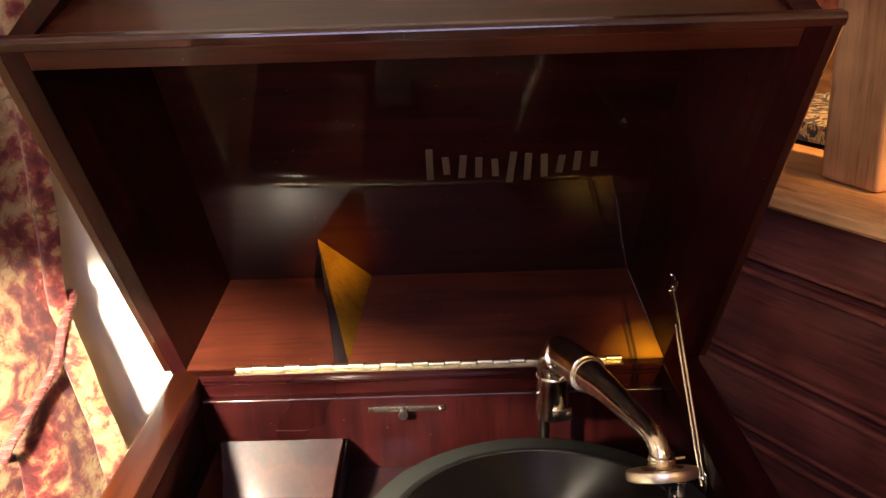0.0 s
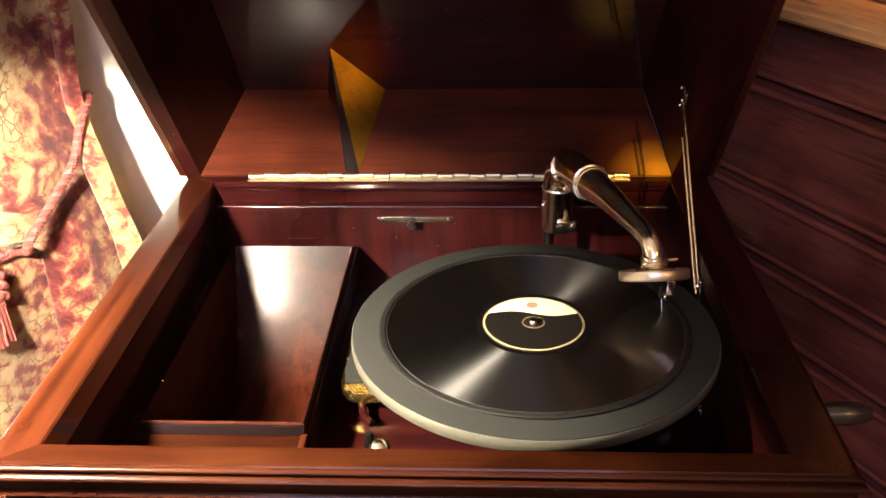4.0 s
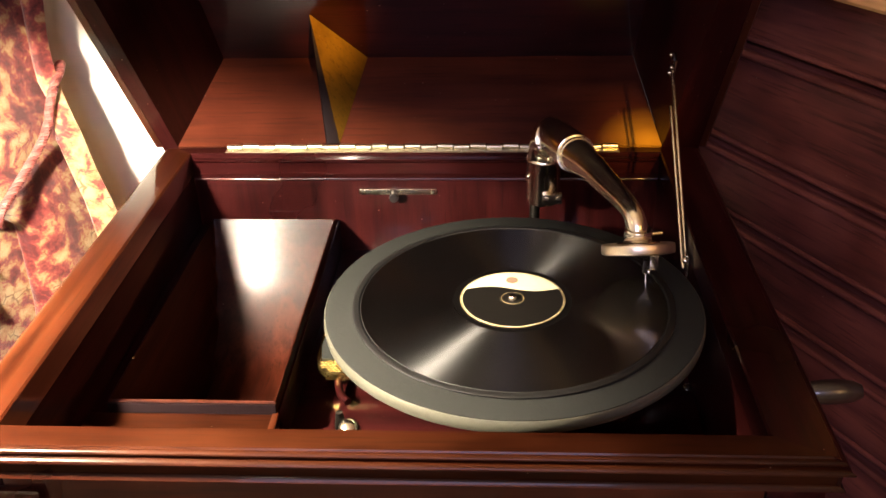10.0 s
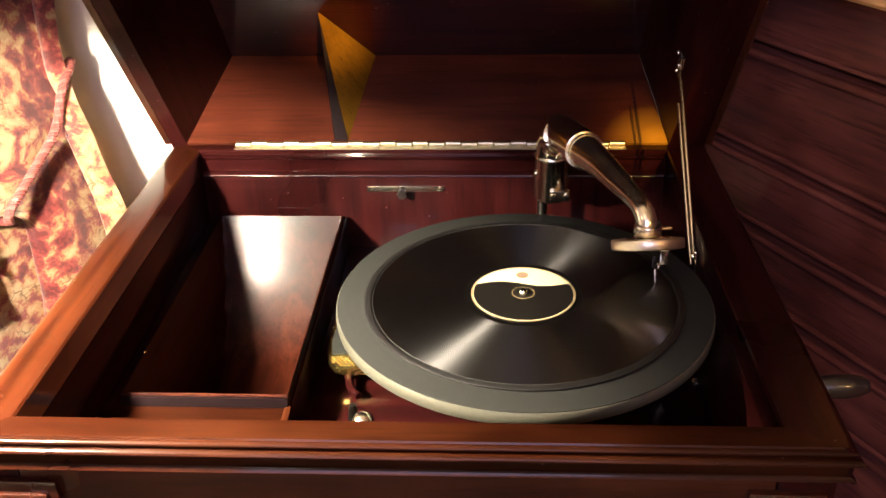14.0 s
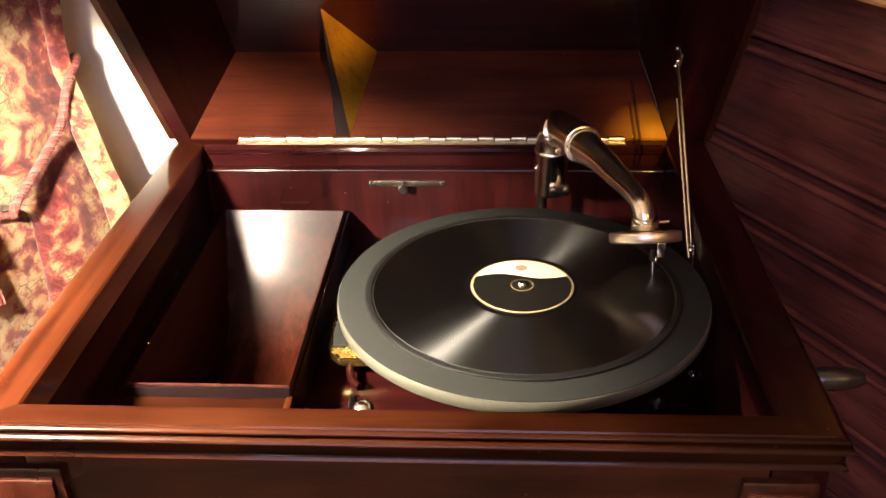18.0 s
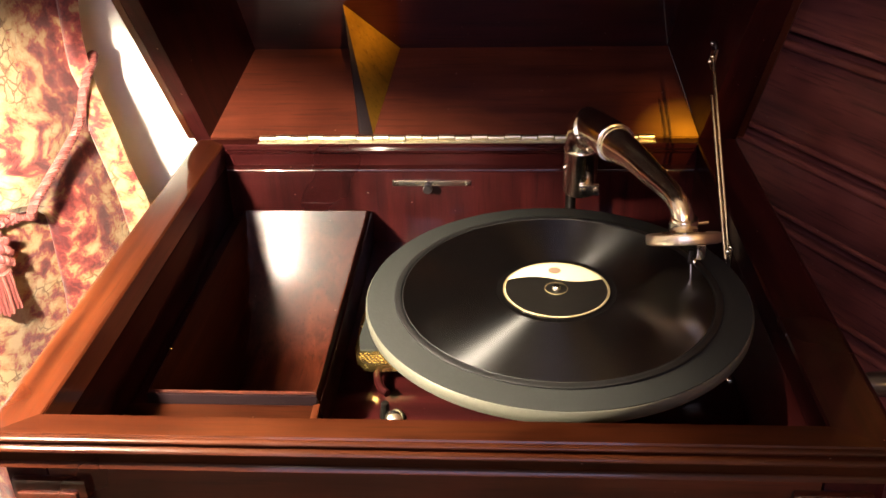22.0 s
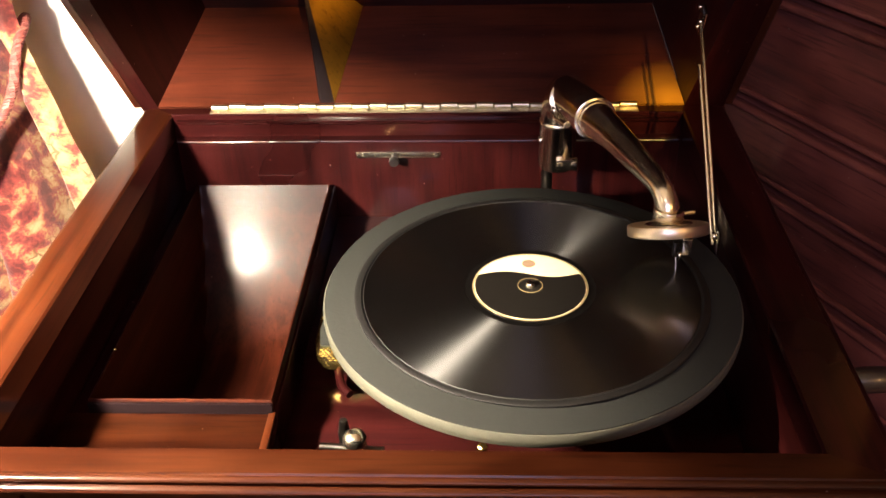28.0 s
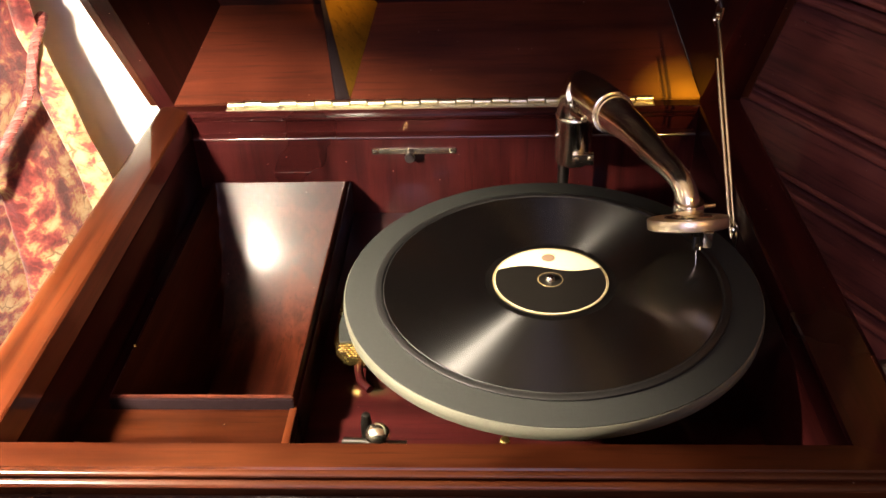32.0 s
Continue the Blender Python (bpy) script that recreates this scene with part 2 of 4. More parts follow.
felt = plain("grey_baize", (0.0165, 0.0172, 0.0155), 0.95, 0.12, 420, 0.3)
felt.node_tree.nodes["Principled BSDF"].inputs["Specular IOR Level"].default_value = 0.08
silver_edge = plain("nickelled_edge", (0.15, 0.146, 0.11), 0.32, 0.10, 200, 0.03)
silver_edge.node_tree.nodes["Principled BSDF"].inputs["Metallic"].default_value = 0.6
plaster = plain("cream_plaster", (0.80, 0.76, 0.66), 0.85, 0.03, 90, 0.12)
ceiling_paint = plain("ceiling_paint", (0.62, 0.55, 0.45), 0.9, 0.04, 60, 0.1)
black_paint = plain("black_lacquer", (0.012, 0.010, 0.010), 0.3, 0.3, 60, 0.03, 0.5)
black_wood = plain("ebonised_wood", (0.02, 0.015, 0.012), 0.28, 0.4, 80, 0.05, 0.6)
# near-black stand-in for shade on the brace's edges and the well's front
dark_edge = plain("painted_shade_edge", (0.006, 0.003, 0.0035), 0.6, 0.3, 90, 0.05)
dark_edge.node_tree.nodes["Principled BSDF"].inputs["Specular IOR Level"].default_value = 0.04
gold_leaf = plain("gilt_transfer", (0.060, 0.042, 0.024), 0.5, 0.25, 240, 0.05)
cord = plain("crimson_silk_cord", (0.15, 0.034, 0.030), 0.55, 0.3, 500, 0.25)
cord_light = plain("rose_silk_cord", (0.235, 0.072, 0.058), 0.55, 0.25, 500, 0.25)
label_black = plain("black_label_paper", (0.006, 0.005, 0.004), 0.38, 0.3, 300, 0.05)
label_cream = plain("cream_label_paper", (0.80, 0.68, 0.40), 0.5, 0.1, 220, 0.05)
label_red = plain("brown_label_ink", (0.25, 0.16, 0.10), 0.5, 0.2, 300, 0.05)
label_gold = plain("bronze_label_ink", (0.20, 0.15, 0.07), 0.4, 0.2, 300, 0.05)


def shellac_material():
    """Black shellac whose fine grooves stretch the lamps into fans of light."""
    m, t, b = material("grooved_shellac", 0.27)
    b.inputs["Base Color"].default_value = (0.0016, 0.0014, 0.0013, 1)
    b.inputs["Anisotropic"].default_value = 0.97
    b.inputs["Anisotropic Rotation"].default_value = 0.25
    b.inputs["IOR"].default_value = 2.0
    b.inputs["Specular IOR Level"].default_value = 0.9
    tan = t.nodes.new("ShaderNodeTangent")
    tan.direction_type, tan.axis = "RADIAL", "Z"
    t.links.new(tan.outputs["Tangent"], b.inputs["Tangent"])
    return m


shellac = shellac_material()
shellac_smooth = plain("smooth_shellac", (0.003, 0.0026, 0.0024), 0.22, 0.2, 120, 0.02, 0.0)


def math_node(t, op, a, b_=None, c=None):
    n = t.nodes.new("ShaderNodeMath")
    n.operation = op
    for k, v in enumerate((a, b_, c)):
        if v is None:
            continue
        if isinstance(v, float):
            n.inputs[k].default_value = v
        else:
            t.links.new(v, n.inputs[k])
    return n.outputs[0]


shellac_edge = plain("dull_shellac_edge", (0.003, 0.0026, 0.0024), 0.5, 0.2, 160, 0.02)


def damask_material():
    """Crimson and gold damask: broad gold and crimson fields, red blossoms, outlined leaves, ribbed weave."""
    m, t, b = material("damask", 0.6)
    b.inputs["Sheen Weight"].default_value = 0.3
    uv = coords(t, (1, 1, 1), "UV")
    warp = node(t, "ShaderNodeTexNoise", Scale=24.0, Detail=3.0, Roughness=0.6)
    t.links.new(uv, warp.inputs["Vector"])
    add = t.nodes.new("ShaderNodeMix")
    add.data_type, add.blend_type = "RGBA", "LINEAR_LIGHT"
    add.inputs[0].default_value = 0.012
    t.links.new(uv, add.inputs[6])
    t.links.new(warp.outputs["Color"], add.inputs[7])
    v = add.outputs[2]
    field = noise_at(t, v, 13.0, 3.0, 0.55)
    blossom = noise_at(t, v, 52.0, 4.0, 0.60, 0.25)
    cell = node(t, "ShaderNodeTexVoronoi", Scale=70.0, Randomness=0.8)
    cell.feature = "DISTANCE_TO_EDGE"
    t.links.new(v, cell.inputs["Vector"])
    fine = noise_at(t, uv, 300.0, 3.0, 0.6)
    k = math_node(t, "MULTIPLY_ADD", blossom, 0.75, math_node(t, "MULTIPLY", field, 0.40))
    k = math_node(t, "MULTIPLY_ADD", fine, 0.16, k)
    along_cloth = t.nodes.new("ShaderNodeSeparateXYZ")
    t.links.new(v, along_cloth.inputs["Vector"])
    band = math_node(t, "COSINE", math_node(t, "MULTIPLY_ADD", math_node(t, "MULTIPLY_ADD", along_cloth.outputs["Y"], 0.62, along_cloth.outputs["X"]), 2 * math.pi / 0.27, -2 * math.pi * 0.748 / 0.27))
    k = math_node(t, "MULTIPLY_ADD", band, -0.055, k)
    base = ramp(t, k, (0.52, (0.12, 0.020, 0.022)), (0.605, (0.27, 0.050, 0.044)), (0.640, (0.36, 0.105, 0.068)), (0.668, (0.42, 0.235, 0.105)), (0.77, (0.56, 0.41, 0.22))).outputs["Color"]
    line = ramp(t, cell.outputs["Distance"], (0.03, (1, 1, 1)), (0.08, (0, 0, 0))).outputs["Color"]
    where = ramp(t, field, (0.56, (0, 0, 0)), (0.60, (1, 1, 1))).outputs["Color"]
    leafy = math_node(t, "MULTIPLY", math_node(t, "MULTIPLY", line, where), 0.8)
    t.links.new(mixed(t, leafy, base, (0.16, 0.075, 0.03)), b.inputs["Base Color"])
    rr = ramp(t, k, (0.60, (0.45,) * 3), (0.66, (0.72,) * 3))
    t.links.new(rr.outputs["Color"], b.inputs["Roughness"])
    wv = node(t, "ShaderNodeTexWave", Scale=420.0, Distortion=0.6)
    t.links.new(uv, wv.inputs["Vector"])
    h = math_node(t, "MULTIPLY_ADD", wv.outputs["Fac"], 0.12, k)
    bumped(t, b, math_node(t, "MULTIPLY_ADD", leafy, -0.2, h), 0.45, 0.0014)
    return m


damask = damask_material()


def tapestry_material():
    m, t, b = material("dark_floral_wool", 0.9)
    v = coords(t, (1, 1, 1))
    n = node(t, "ShaderNodeTexNoise", Scale=42.0, Detail=3.0, Distortion=2.2)
    t.links.new(v, n.inputs["Vector"])
    base = ramp(t, n.outputs["Fac"], (0.36, (0.012, 0.012, 0.022)), (0.50, (0.035, 0.03, 0.04)), (0.54, (0.36, 0.27, 0.13)), (0.60, (0.16, 0.13, 0.07)), (0.66, (0.22, 0.05, 0.03)))
    t.links.new(base.outputs["Color"], b.inputs["Base Color"])
    bumped(t, b, n.outputs["Fac"], 0.3, 0.001)
    return m


tapestry = tapestry_material()


# ---- mesh helpers ----
def mesh_of(name, bm, mat, smooth=True, angle=40):
    me = bpy.data.meshes.new(name)
    bmesh.ops.recalc_face_normals(bm, faces=bm.faces)
    if smooth:
        for f in bm.faces:
            f.smooth = True
        for e in bm.edges:
            if len(e.link_faces) == 2 and e.calc_face_angle(0) > radians(angle):
                e.smooth = False
    bm.to_mesh(me)
    bm.free()
    for mm in mat if isinstance(mat, (list, tuple)) else (mat,):
        me.materials.append(mm)
    return me


def part(name, bm, mat, parent=None, label="", place=None, smooth=True):
    ob = new(name, mesh_of(name, bm, mat, smooth))
    if place is not None:
        ob.matrix_basis = place
    ob.parent = parent
    if label:
        ob["label"] = label
    return ob


def thing(name, label, category, at=(0, 0, 0), group="", kind=""):
    ob = new(name)
    ob.empty_display_size = 0.05
    ob.location = at
    return tagged(ob, label, category, group, kind)


def box(x0, x1, y0, y1, z0, z1, bevel=0.0, seg=2, bm=None):
    own = bmesh.new()
    bmesh.ops.create_cube(own, size=1.0)
    bmesh.ops.transform(own, matrix=Matrix.Translation(((x0 + x1) / 2, (y0 + y1) / 2, (z0 + z1) / 2)) @ Matrix.Diagonal((x1 - x0, y1 - y0, z1 - z0, 1)), verts=own.verts)
    if bevel:
        bmesh.ops.bevel(own, geom=list(own.edges), offset=bevel, segments=seg, profile=0.6, affect="EDGES")
    if bm is None:
        return own
    join(bm, own)
    return bm


def join(bm, other):
    me = bpy.data.meshes.new("join")
    other.to_mesh(me)
    other.free()
    bm.from_mesh(me)
    bpy.data.meshes.remove(me)
    return bm


def hull(points, bevel=0.0):
    bm = bmesh.new()
    vs = [bm.verts.new(p) for p in points]
    bmesh.ops.convex_hull(bm, input=vs)
    bmesh.ops.dissolve_limit(bm, angle_limit=radians(1), verts=bm.verts, edges=bm.edges)
    if bevel:
        bmesh.ops.bevel(bm, geom=list(bm.edges), offset=bevel, segments=2, profile=0.6, affect="EDGES")
    return bm


def extrude(profile, a, b, axis="x"):
    """A closed profile run from a to b along an axis: (y, z) along x, (x, z) along y, (x, y) along z."""
    bm = bmesh.new()
    put = {"x": lambda u, v, w: (w, u, v), "y": lambda u, v, w: (u, w, v), "z": lambda u, v, w: (u, v, w)}[axis]
    rings = [[bm.verts.new(put(u, v, w)) for u, v in profile] for w in (a, b)]
    n = len(profile)
    for i in range(n):
        bm.faces.new((rings[0][i], rings[0][(i + 1) % n], rings[1][(i + 1) % n], rings[1][i]))
    bm.faces.new(rings[0])
    bm.faces.new(rings[1][::-1])
    return bm


def lathe(profile, seg=48, at=(0, 0, 0), turn=None):
    bm = bmesh.new()
    rings = []
    for r, z in profile:
        if r < 1e-6:
            rings.append([bm.verts.new((0, 0, z))])
        else:
            rings.append([bm.verts.new((r * math.cos(2 * math.pi * k / seg), r * math.sin(2 * math.pi * k / seg), z)) for k in range(seg)])
    for a, b in zip(rings, rings[1:]):
        for k in range(seg):
            j = (k + 1) % seg
            if len(a) == 1 and len(b) > 1:
                bm.faces.new((a[0], b[k], b[j]))
            elif len(b) == 1 and len(a) > 1:
                bm.faces.new((a[k], a[j], b[0]))
            elif len(a) > 1:
                bm.faces.new((a[k], a[j], b[j], b[k]))
    m = Matrix.Translation(at) @ (turn.to_4x4() if turn is not None else Matrix.Identity(4))
    bmesh.ops.transform(bm, matrix=m, verts=bm.verts)
    return bm


def towards(way):
    return Vector(way).to_track_quat("Z", "Y").to_matrix()


def rod(a, b, r, seg=16, r2=None):
    a, b = Vector(a), Vector(b)
    d = (b - a).length
    r2 = r if r2 is None else r2
    e = min(r, r2) * 0.25
    return lathe([(0, 0), (r - e, 0), (r, e), (r2, d - e), (r2 - e, d), (0, d)], seg, a, towards(b - a))


def smooth_path(points, steps):
    pts = [Vector(p) for p in points]
    out = []
    for i in range(len(pts) - 1):
        p0, p1, p2, p3 = pts[max(i - 1, 0)], pts[i], pts[i + 1], pts[min(i + 2, len(pts) - 1)]
        for k in range(steps):
            u = k / steps
            out.append(0.5 * (2 * p1 + (p2 - p0) * u + (2 * p0 - 5 * p1 + 4 * p2 - p3) * u * u + (3 * p1 - p0 - 3 * p2 + p3) * u**3))
    return out + [pts[-1]]


def tube(points, radii, seg=24, caps=True):
    bm = bmesh.new()
    pts = [Vector(p) for p in points]
    up = None
    rings = []
    for i, p in enumerate(pts):
        way = (pts[min(i + 1, len(pts) - 1)] - pts[max(i - 1, 0)]).normalized()
        if up is None:
            up = way.orthogonal().normalized()
        up = (up - way * up.dot(way)).normalized()
        side = way.cross(up)
        r = radii[i] if isinstance(radii, (list, tuple)) else radii
        rings.append([bm.verts.new(p + r * (math.cos(2 * math.pi * k / seg) * up + math.sin(2 * math.pi * k / seg) * side)) for k in range(seg)])
    for a, b in zip(rings, rings[1:]):
        for k in range(seg):
            j = (k + 1) % seg
            bm.faces.new((a[k], a[j], b[j], b[k]))
    if caps:
        bm.faces.new(rings[0][::-1])
        bm.faces.new(rings[-1])
    return bm


def ball(at, r, squash=1.0, seg=20):
    n = 10
    return lathe([(r * math.sin(math.pi * k / n), -r * squash * math.cos(math.pi * k / n)) for k in range(n + 1)], seg, at)


def screw(parent, at, way, r, mat, name="screw"):
    """A slotted round-head screw."""
    bm = lathe([(0, 0), (r, 0), (r, r * 0.25), (r * 0.8, r * 0.55), (r * 0.3, r * 0.68), (0, r * 0.7)], 14)
    ob = part(name, bm, mat, parent)
    ob.matrix_basis = Matrix.Translation(at) @ towards(way).to_4x4()
    return ob


# ---- room ----
def structure(name, bm, mat, label, smooth=False):
    return tagged(part(name, bm, mat, None, label, smooth=smooth), kind="structure")


RX0, RX1, RY0, RY1, TOP = -1.7, 2.4, -2.3, 1.7, 2.45
floor = tagged(new("floor"), "brown wooden floorboards of the room", kind="structure")
for i in range(20):
    x = RX0 + i * 0.205
    part("floorboard", box(x + 0.001, x + 0.204, RY0, 0.72, -0.03, 0.0, 0.002, 1), floor_wood, floor, smooth=False)
structure("floor_base", box(RX0 - 0.1, RX1 + 0.1, RY0 - 0.1, RY1 + 0.1, -0.1, -0.031), floor_wood, "boards under the room floor")
BACK = Matrix.Translation((-0.349, 0.418, 0)) @ Euler((0, 0, radians(29.0))).to_matrix().to_4x4()
wall_back = structure("wall_back", box(-1.75, 0.62, 0.0, 0.10, 0, TOP), plaster, "cream plaster wall behind the phonograph")
wall_back.matrix_basis = BACK
structure("wall_left", box(RX0 - 0.1, RX0, RY0, RY1, 0, TOP), plaster, "cream plaster side wall of the room")
structure("wall_front", box(RX0 - 0.1, RX1 + 0.1, RY0 - 0.1, RY0, 0, TOP), plaster, "cream plaster wall facing the phonograph")
structure("wall_right", box(RX1, RX1 + 0.1, RY0, RY1, 0, TOP), log_wood, "dark timber wall beyond the landing")
structure("wall_landing", box(RX0, RX1, RY1, RY1 + 0.1, 0, TOP), log_wood, "dark timber wall at the back of the landing")
structure("ceiling", box(RX0 - 0.1, RX1 + 0.1, RY0 - 0.1, RY1 + 0.1, TOP, TOP + 0.1), ceiling_paint, "cream painted ceiling")

# The log wall runs at 29 degrees to the phonograph's side; local y runs along it, x away from the room.
LOG = Matrix.Translation((0.325, 0.20, 0)) @ Euler((0, 0, radians(29.0))).to_matrix().to_4x4()
log_wall = tagged(new("wall_log"), "dark red-brown stained log wall under a pine rail", kind="structure")
log_wall.matrix_basis = LOG
EDGES = [1.1720, 1.0960, 0.9800, 0.8990, 0.8140, 0.7270, 0.6340, 0.540, 0.445, 0.350, 0.250, 0.150, 0.050, -0.02]
for i, (z1, z0) in enumerate(zip(EDGES, EDGES[1:])):
    h, prof, nn = z1 - z0, [], 12
    for k in range(nn + 1):
        a = math.pi * k / nn
        prof.append((-0.014 * math.sin(a) ** 0.28 + 0.006, z0 + 0.002 + (h - 0.004) * k / nn))
    prof += [(0.07, z1 - 0.002), (0.07, z0 + 0.002)]
    bm = bmesh.new()
    rows = []
    for s in range(25):
        y = -1.75 + s * (2.35 / 24)
        rows.append([bm.verts.new((x + 0.004 * noise.noise((y * 2.2, z * 4, i * 3.1)) * (x < 0.06), y, z + 0.003 * noise.noise((y * 2.5, i * 7.0, 2.0)))) for x, z in prof])
    for a, b in zip(rows, rows[1:]):
        for k in range(len(prof)):
            j = (k + 1) % len(prof)
            bm.faces.new((a[k], a[j], b[j], b[k]))
    bm.faces.new(rows[0])
    bm.faces.new(rows[-1][::-1])
    part("log", bm, log_wood, log_wall)
for i, z in enumerate(EDGES[1:8]):
    for dz, r in ((-0.009, 0.0042), (0.0085, 0.0030)):
        bp = [(-0.0060 - r * math.sin(math.pi * k / 8), z + dz - r * math.cos(math.pi * k / 8)) for k in range(9)] + [(0.0, z + dz + r), (0.0, z + dz - r)]
        part("bead", extrude(bp, -1.75, 0.6, "y"), log_wood, log_wall)
landing = structure("landing_floor", hull([(0.10, 0.80, 1.12), (0.10, RY1, 1.12), (RX1, RY1, 1.12), (RX1, -1.5, 1.12), (1.22, -1.5, 1.12), (0.10, 0.80, 1.182), (0.10, RY1, 1.182), (RX1, RY1, 1.182), (RX1, -1.5, 1.182), (1.22, -1.5, 1.182)]), floor_wood, "timber landing floor behind the pine rail")
rail = tagged(new("trim_pine_rail"), "grooved golden pine rail capping the log wall", kind="structure")
rail.matrix_basis = LOG
rp = [(-0.030, 1.1722), (-0.034, 1.1762), (-0.034, 1.1847), (-0.0325, 1.1862), (-0.031, 1.1862), (-0.0295, 1.1907), (-0.023, 1.1922), (-0.022, 1.1907), (-0.0205, 1.1907), (-0.019, 1.1927), (-0.006, 1.1937), (-0.005, 1.1922), (-0.0035, 1.1922), (-0.002, 1.1942), (0.13, 1.1962), (0.13, 1.1722)]
part("rail_board", extrude(rp, -1.75, 0.58, "y"), pine, rail, smooth=False)

post = thing("newel_post", "square golden pine post with rounded corners on the rail", "post")
pb = box(-0.037, 0.037, -0.037, 0.037, 0, 1.235, 0.007, 3)
bmesh.ops.subdivide_edges(pb, edges=[e for e in pb.edges if e.calc_length() > 0.8], cuts=12)
for v in pb.verts:
    v.co.x += 0.003 * noise.noise((0, 1, v.co.z * 5))
    v.co.y += 0.003 * noise.noise((4, 1, v.co.z * 5))
part("shaft", pb, pine_z, post)
post.matrix_basis = LOG @ pose(0.062, 0.046, 1.1957, 0, 0, -6)

rug = thing("folded_rug", "folded dark floral wool rug on the landing", "rug")
for i, (w, h0, y_end) in enumerate(((0.34, 0.0, 0.62), (0.32, 0.026, 0.27), (0.30, 0.050, 0.24))):
    bm = bmesh.new()
    g = 14
    top = [[bm.verts.new((0.0 + (a / g) * w, -0.30 + (b / g) * y_end, h0 + 0.024 + 0.006 * noise.noise((a * 0.5, b * 0.4, i * 5)))) for b in range(g + 1)] for a in range(g + 1)]
    bot = [[bm.verts.new((0.0 + (a / g) * w, -0.30 + (b / g) * y_end, h0)) for b in range(g + 1)] for a in range(g + 1)]
    for a in range(g):
        for b in range(g):
            bm.faces.new((top[a][b], top[a + 1][b], top[a + 1][b + 1], top[a][b + 1]))
            bm.faces.new((bot[a][b + 1], bot[a + 1][b + 1], bot[a + 1][b], bot[a][b]))
    for b in range(g):
        bm.faces.new((bot[0][b], top[0][b], top[0][b + 1], bot[0][b + 1]))
        bm.faces.new((top[g][b], bot[g][b], bot[g][b + 1], top[g][b + 1]))
    for a in range(g):
        bm.faces.new((top[a][0], bot[a][0], bot[a + 1][0], top[a + 1][0]))
        bm.faces.new((bot[a][g], top[a][g], top[a + 1][g], bot[a + 1][g]))
    part("fold", bm, tapestry, rug)
rug.matrix_basis = LOG @ pose(0.15, 0.0, 1.1962, 0, 0, 0)

# ---- phonograph: cabinet ----
X0, X1, Y0, Y1, RIM = -0.3715, 0.2000, -0.1975, 0.302, 1.0
IX0, IX1, IY0, IY1 = -0.3380, 0.1570, -0.1715, 0.277
BOARD = 0.884
phono = thing("phonograph", "varnished red mahogany table phonograph with its lid propped open", "phonograph")

cab = part("cabinet", box(X0 + 0.012, X1 - 0.012, Y0 + 0.014, Y1, 0.10, 0.60, 0.004), wood_z, phono, "mahogany cabinet body")
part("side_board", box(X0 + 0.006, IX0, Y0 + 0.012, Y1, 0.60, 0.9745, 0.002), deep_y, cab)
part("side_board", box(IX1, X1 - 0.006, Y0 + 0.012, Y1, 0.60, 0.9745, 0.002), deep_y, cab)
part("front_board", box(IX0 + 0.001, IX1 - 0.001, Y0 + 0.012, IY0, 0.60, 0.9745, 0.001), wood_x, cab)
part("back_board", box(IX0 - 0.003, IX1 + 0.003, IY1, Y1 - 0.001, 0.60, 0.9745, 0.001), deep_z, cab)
for x in (X0 + 0.012, X1 - 0.062):
    for y in (Y0 + 0.02, Y1 - 0.06):
        part("leg", lathe([(0, 0), (0.016, 0), (0.02, 0.01), (0.016, 0.03), (0.024, 0.07), (0.025, 0.099), (0, 0.099)], 20, (x + 0.025, y + 0.02, 0)), wood_z, phono)
# framed panel at each end of the front
for x in (X0 + 0.010, X1 - 0.062):
    part("front_panel", box(x, x + 0.050, Y0 + 0.0065, Y0 + 0.0135, 0.70, 0.9600, 0.003), wood_z, phono)
    part("panel_moulding", box(x + 0.004, x + 0.044, Y0 + 0.003, Y0 + 0.0070, 0.72, 0.9520, 0.0025), wood_z, phono)


def rim_profile(side):
    """Cross-section of the rim: inner edge at 0, outwards positive; two beads and a fascia below."""
    w = side
    p = [(0.0, 0.9750), (0.0, 0.9985), (0.0015, RIM)]
    p += [(w - 0.006, RIM), (w - 0.0052, 0.9988), (w - 0.0044, 0.9988)]
    p += [(w - 0.0044 + 0.0032 * math.sin(math.pi * k / 8), 0.9988 - 0.0036 * (1 - math.cos(math.pi * k / 8)) / 2) for k in range(1, 8)]
    p += [(w - 0.0042, 0.9946), (w - 0.003, 0.9940)]
    p += [(w - 0.0030 + 0.0050 * math.sin(math.pi * k / 8), 0.9938 - 0.0048 * (1 - math.cos(math.pi * k / 8)) / 2) for k in range(1, 8)]
    p += [(w - 0.003, 0.9880), (w - 0.0035, 0.9800), (w - 0.001, 0.9788), (w, 0.9768), (w - 0.002, 0.9750)]
    return p


